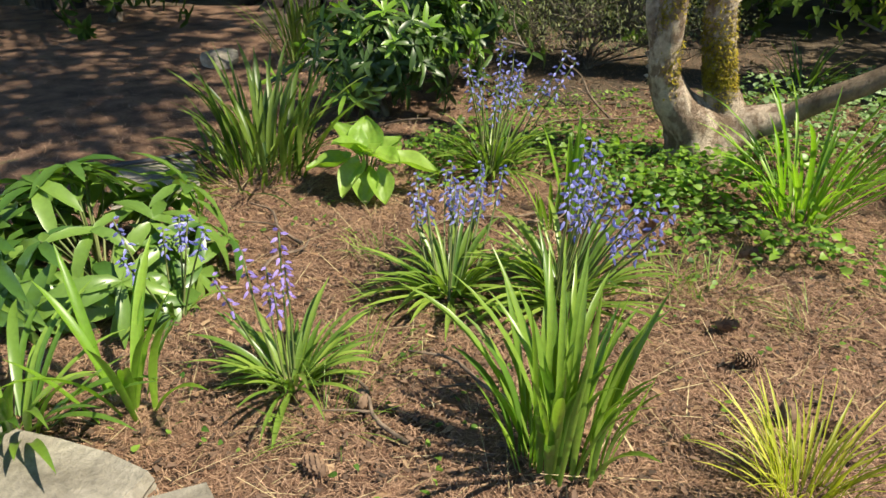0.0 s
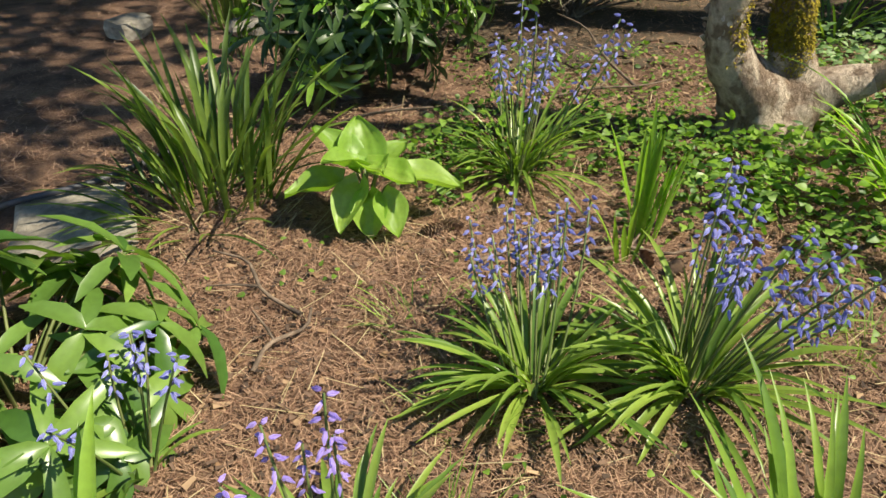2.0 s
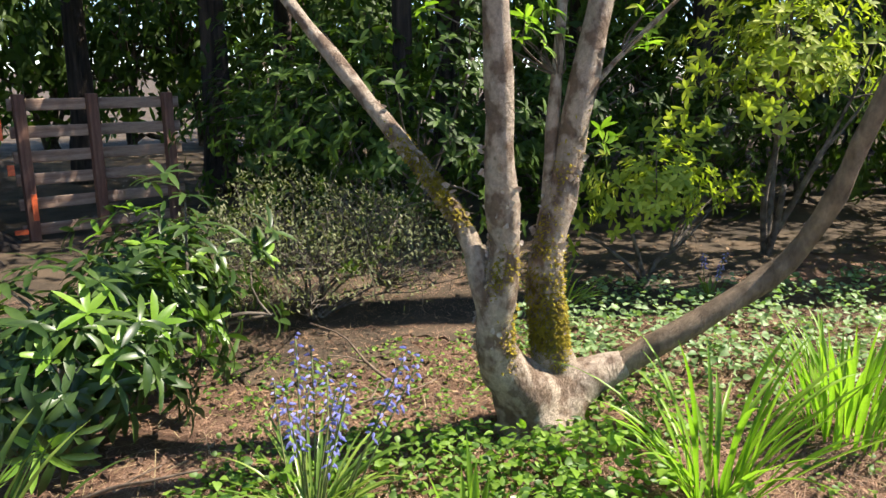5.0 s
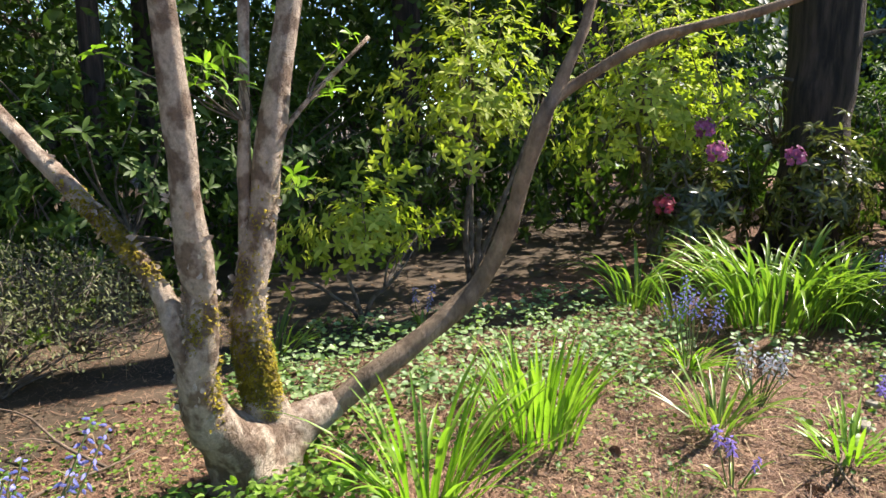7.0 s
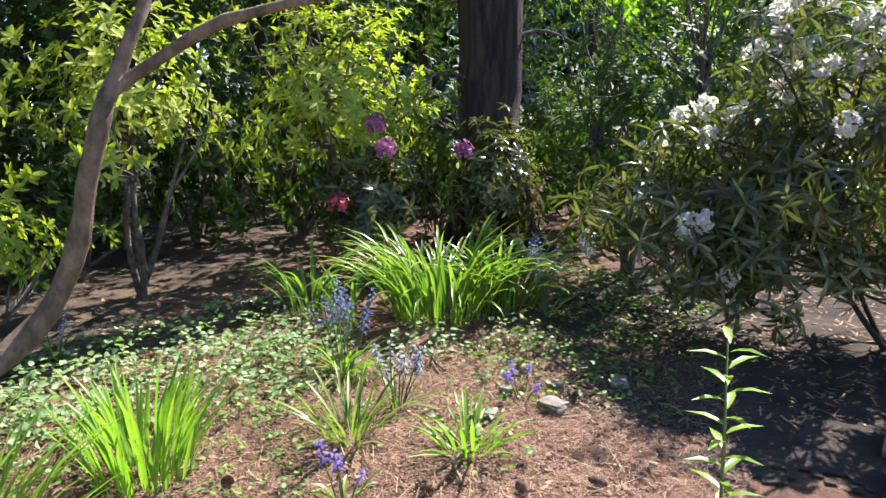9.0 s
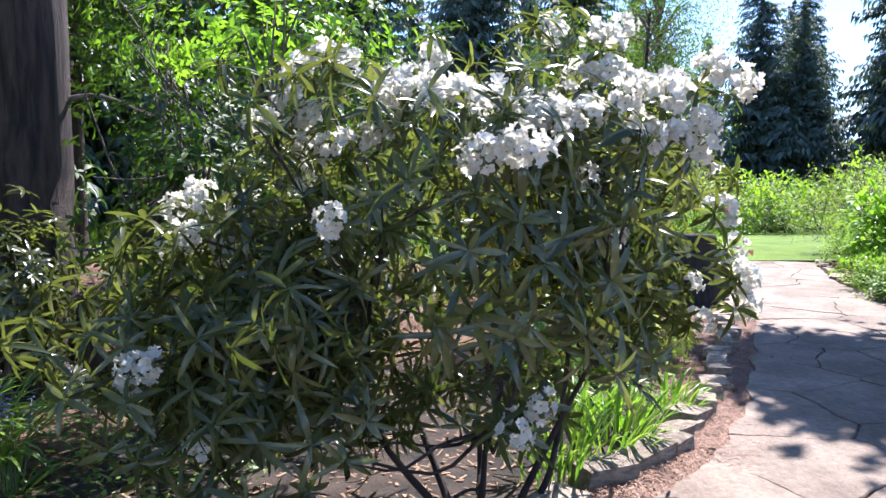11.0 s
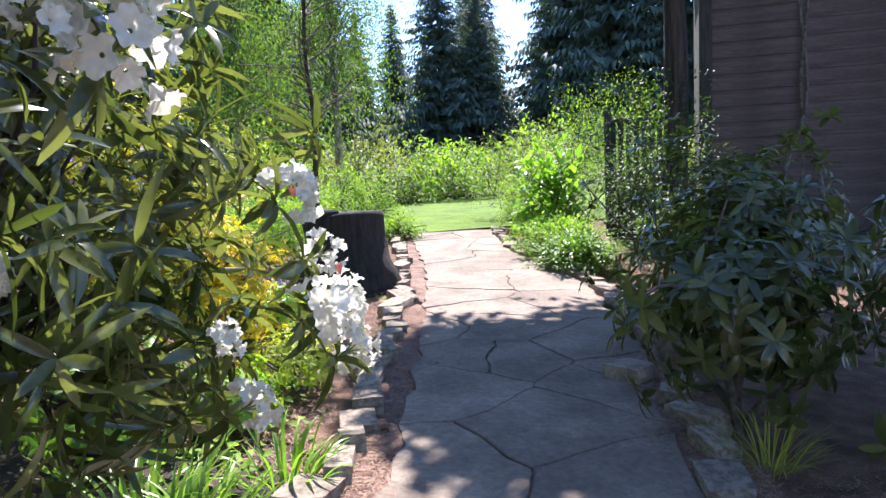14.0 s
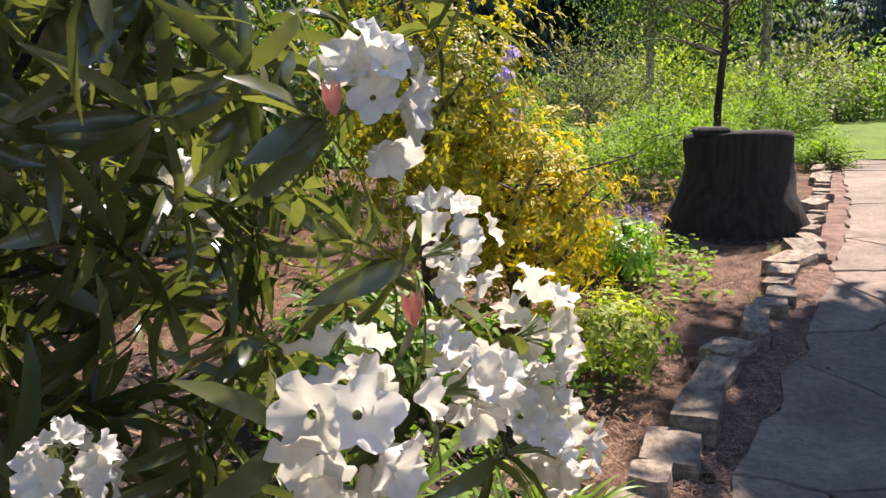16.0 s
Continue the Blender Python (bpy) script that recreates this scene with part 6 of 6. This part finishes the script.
kerb("kerb_near", 9.6, 12.2, -0.14, "grey stone blocks edging the shaded bed", 0.08)

# ---- crazy paving ----
def clip(poly, a, b, c):
    """Keeps the part of a polygon with a*x + b*y <= c."""
    out = []
    for i, p in enumerate(poly):
        q = poly[(i + 1) % len(poly)]
        dp, dq = a * p[0] + b * p[1] - c, a * q[0] + b * q[1] - c
        if dp <= 0:
            out.append(p)
        if dp * dq < 0:
            t = dp / (dp - dq)
            out.append((p[0] + (q[0] - p[0]) * t, p[1] + (q[1] - p[1]) * t))
    return out


seeds = []
while len(seeds) < 40:
    q = (rng.uniform(S0 + 1.5, S1), rng.uniform(-0.95, 0.85))
    if all(math.hypot(q[0] - o[0], (q[1] - o[1])) > 0.66 for o in seeds):
        seeds.append(q)
extra = [(q[0] + rng.uniform(-0.3, 0.3), q[1] + rng.uniform(-0.3, 0.3)) for q in seeds[:7]]
seeds += [e for e in extra if -0.95 < e[1] < 0.85]
for i, p in enumerate(seeds):
    poly = [(S0 + 1.2, -1.02), (S1, -1.02), (S1, 0.86), (S0 + 1.2, 0.86)]
    gap = 0.003 + 0.003 * (i % 3)
    for j, o in enumerate(seeds):
        if j == i or abs(o[0] - p[0]) > 4:
            continue
        a, b = o[0] - p[0], o[1] - p[1]
        l = math.hypot(a, b)
        a, b = a / l, b / l
        poly = clip(poly, a, b, a * (p[0] + o[0]) / 2 + b * (p[1] + o[1]) / 2 - gap)
        if len(poly) < 3:
            break
    if len(poly) < 3:
        continue
    fine = []
    for k, v in enumerate(poly):
        w = poly[(k + 1) % len(poly)]
        m = max(1, int(math.hypot(w[0] - v[0], w[1] - v[1]) / 0.07))
        for u in range(m):
            f = (v[0] + (w[0] - v[0]) * u / m, v[1] + (w[1] - v[1]) * u / m)
            nn = noise.noise_vector(Vector((f[0] * 3, f[1] * 3, 0.5)))
            n2 = noise.noise_vector(Vector((f[0] * 9, f[1] * 9, 2.5)))
            fine.append((f[0] + nn.x * 0.06 + n2.x * 0.02, f[1] + nn.y * 0.06 + n2.y * 0.02))
    cs, cd = np.mean(fine, 0)
    bm = bmesh.new()
    tilt = rng.normal(0, 0.006, 2)
    rings = []
    for shrink, z in ((1.0, -0.004), (1.0, 0.018), (0.985, 0.026)):
        ring = []
        for f in fine:
            sd = (cs + (f[0] - cs) * shrink, cd + (f[1] - cd) * shrink)
            x, y = along(np.array(sd[0]), np.array(sd[1] if sd[1] > 0 else sd[1] * right_edge(sd[0]) / 1.02))
            ring.append(bm.verts.new((x, y, float(ground_z(x, y)) + 0.022 + z + (f[0] - cs) * tilt[0] + (f[1] - cd) * tilt[1])))
        rings.append(ring)
    for r0, r1 in zip(rings, rings[1:]):
        for k in range(len(fine)):
            bm.faces.new((r0[k], r0[(k + 1) % len(fine)], r1[(k + 1) % len(fine)], r1[k]))
    bm.faces.new(rings[-1])
    me = bpy.data.meshes.new("flagstone")
    bm.normal_update()
    bm.to_mesh(me)
    bm.free()
    me.materials.append(M_FLAG)
    part("flagstone", me, path)

# ---- litter: needles, dead leaves, grass blades ----
def litter(name, n, area, mat, label, size=(0.025, 0.055), width=(0.0012, 0.0026), keep=None, lift=0.012):
    x, y = R(area[0], area[2], n), R(area[1], area[3], n)
    if keep:
        k = np.array([keep(a, b) for a, b in zip(x, y)])
        x, y = x[k], y[k]
    m = len(x)
    th = R(0, 6.283, m)
    z = ground_z(x, y) + R(0.0, lift, m)
    z = z + np.array([0.025 * (noise.noise(Vector((a, b, 0)) * 1.7) + 0.5 * noise.noise(Vector((a, b, 0)) * 6)) for a, b in zip(x, y)]) - 0.008
    s = Sheet()
    s.leaves(np.stack([x, y, z], 1), np.stack([np.cos(th), np.sin(th), R(-0.12, 0.2, m)], 1), (0, 0, 1), R(*size, m), R(*width, m), R(-0.3, 0.3, m), 0.1, (0, 1), (1, 0.6))
    return tagged(new(name, s.mesh(name, mat)), label, "litter", kind="stuff")


def off_path(x, y):
    o, d = path_offset(x, y)
    return abs(o) > 0.8 or d > 1.5


litter("needle_litter", 110000, (-1.6, 1.0, 1.9, 4.4), M_NEEDLE, "reddish fallen pine needles over the mulch")
litter("needle_litter", 42000, (1.7, 0.6, 5.2, 4.0), M_NEEDLE, "reddish fallen pine needles over the mulch", (0.04, 0.08), (0.0016, 0.003))
litter("needle_litter", 26000, (-2.6, 3.0, 3.0, 7.5), M_NEEDLE, "fallen pine needles in dappled shade", (0.04, 0.08), (0.002, 0.004))
litter("needle_litter", 60000, (4.2, -4.6, 12.5, 1.0), M_NEEDLE, "fallen needles along the kerb and bed", (0.03, 0.07), (0.002, 0.004), lambda x, y: off_path(x, y) and math.hypot((x - 6.0) / 2.6, (y + 0.25) / 2.1) > 0.95, 0.05)
def litter_strip(n, s0, s1, d0, d1):
    """Needles and grit gathered along the path's edge."""
    q = along(R(s0, s1, n), d0 + (d1 - d0) * R(0, 1, n) ** 1.5)
    th = R(0, 6.283, n)
    sh = Sheet()
    sh.leaves(np.column_stack([q, ground_z(q[:, 0], q[:, 1]) + R(0.024, 0.05, n)]), np.stack([np.cos(th), np.sin(th), R(-0.15, 0.25, n)], 1), (0, 0, 1), R(0.015, 0.05, n), R(0.0015, 0.006, n), 0.1, 0.1, (0, 1), (1, 0.6))
    return tagged(new("edge_litter", sh.mesh("edge_litter", M_NEEDLE)), "needles and grit gathered along the path edge", "litter", kind="stuff")


litter("straw_litter", 2600, (-1.5, 1.1, 4.6, 4.9), M_STRAW, "dry straw-coloured stems scattered on the mulch", (0.06, 0.2), (0.002, 0.0045))
litter_strip(34000, 6.5, 15.0, 1.16, 0.62)
litter_strip(14000, 8.6, 13.0, -0.95, -0.5)
litter("dead_leaves", 2600, (-1.6, 1.0, 5.5, 6.5), M_DEADLEAF, "scattered small dead leaves and bark chips", (0.015, 0.045), (0.01, 0.025))
litter("dead_leaves", 3500, (4.0, -2.2, 8.5, 1.6), M_DEADLEAF, "dead leaves under the rhododendron", (0.03, 0.08), (0.01, 0.025), off_path)
# bark chips, dark enough to double as the mulch's small shadows
litter("bark_chips", 15000, (-1.6, 1.0, 5.4, 4.6), M_CHIP, "dark bark chips and crumbs, also for small shadows in the mulch", (0.008, 0.03), (0.006, 0.018), None, 0.025)
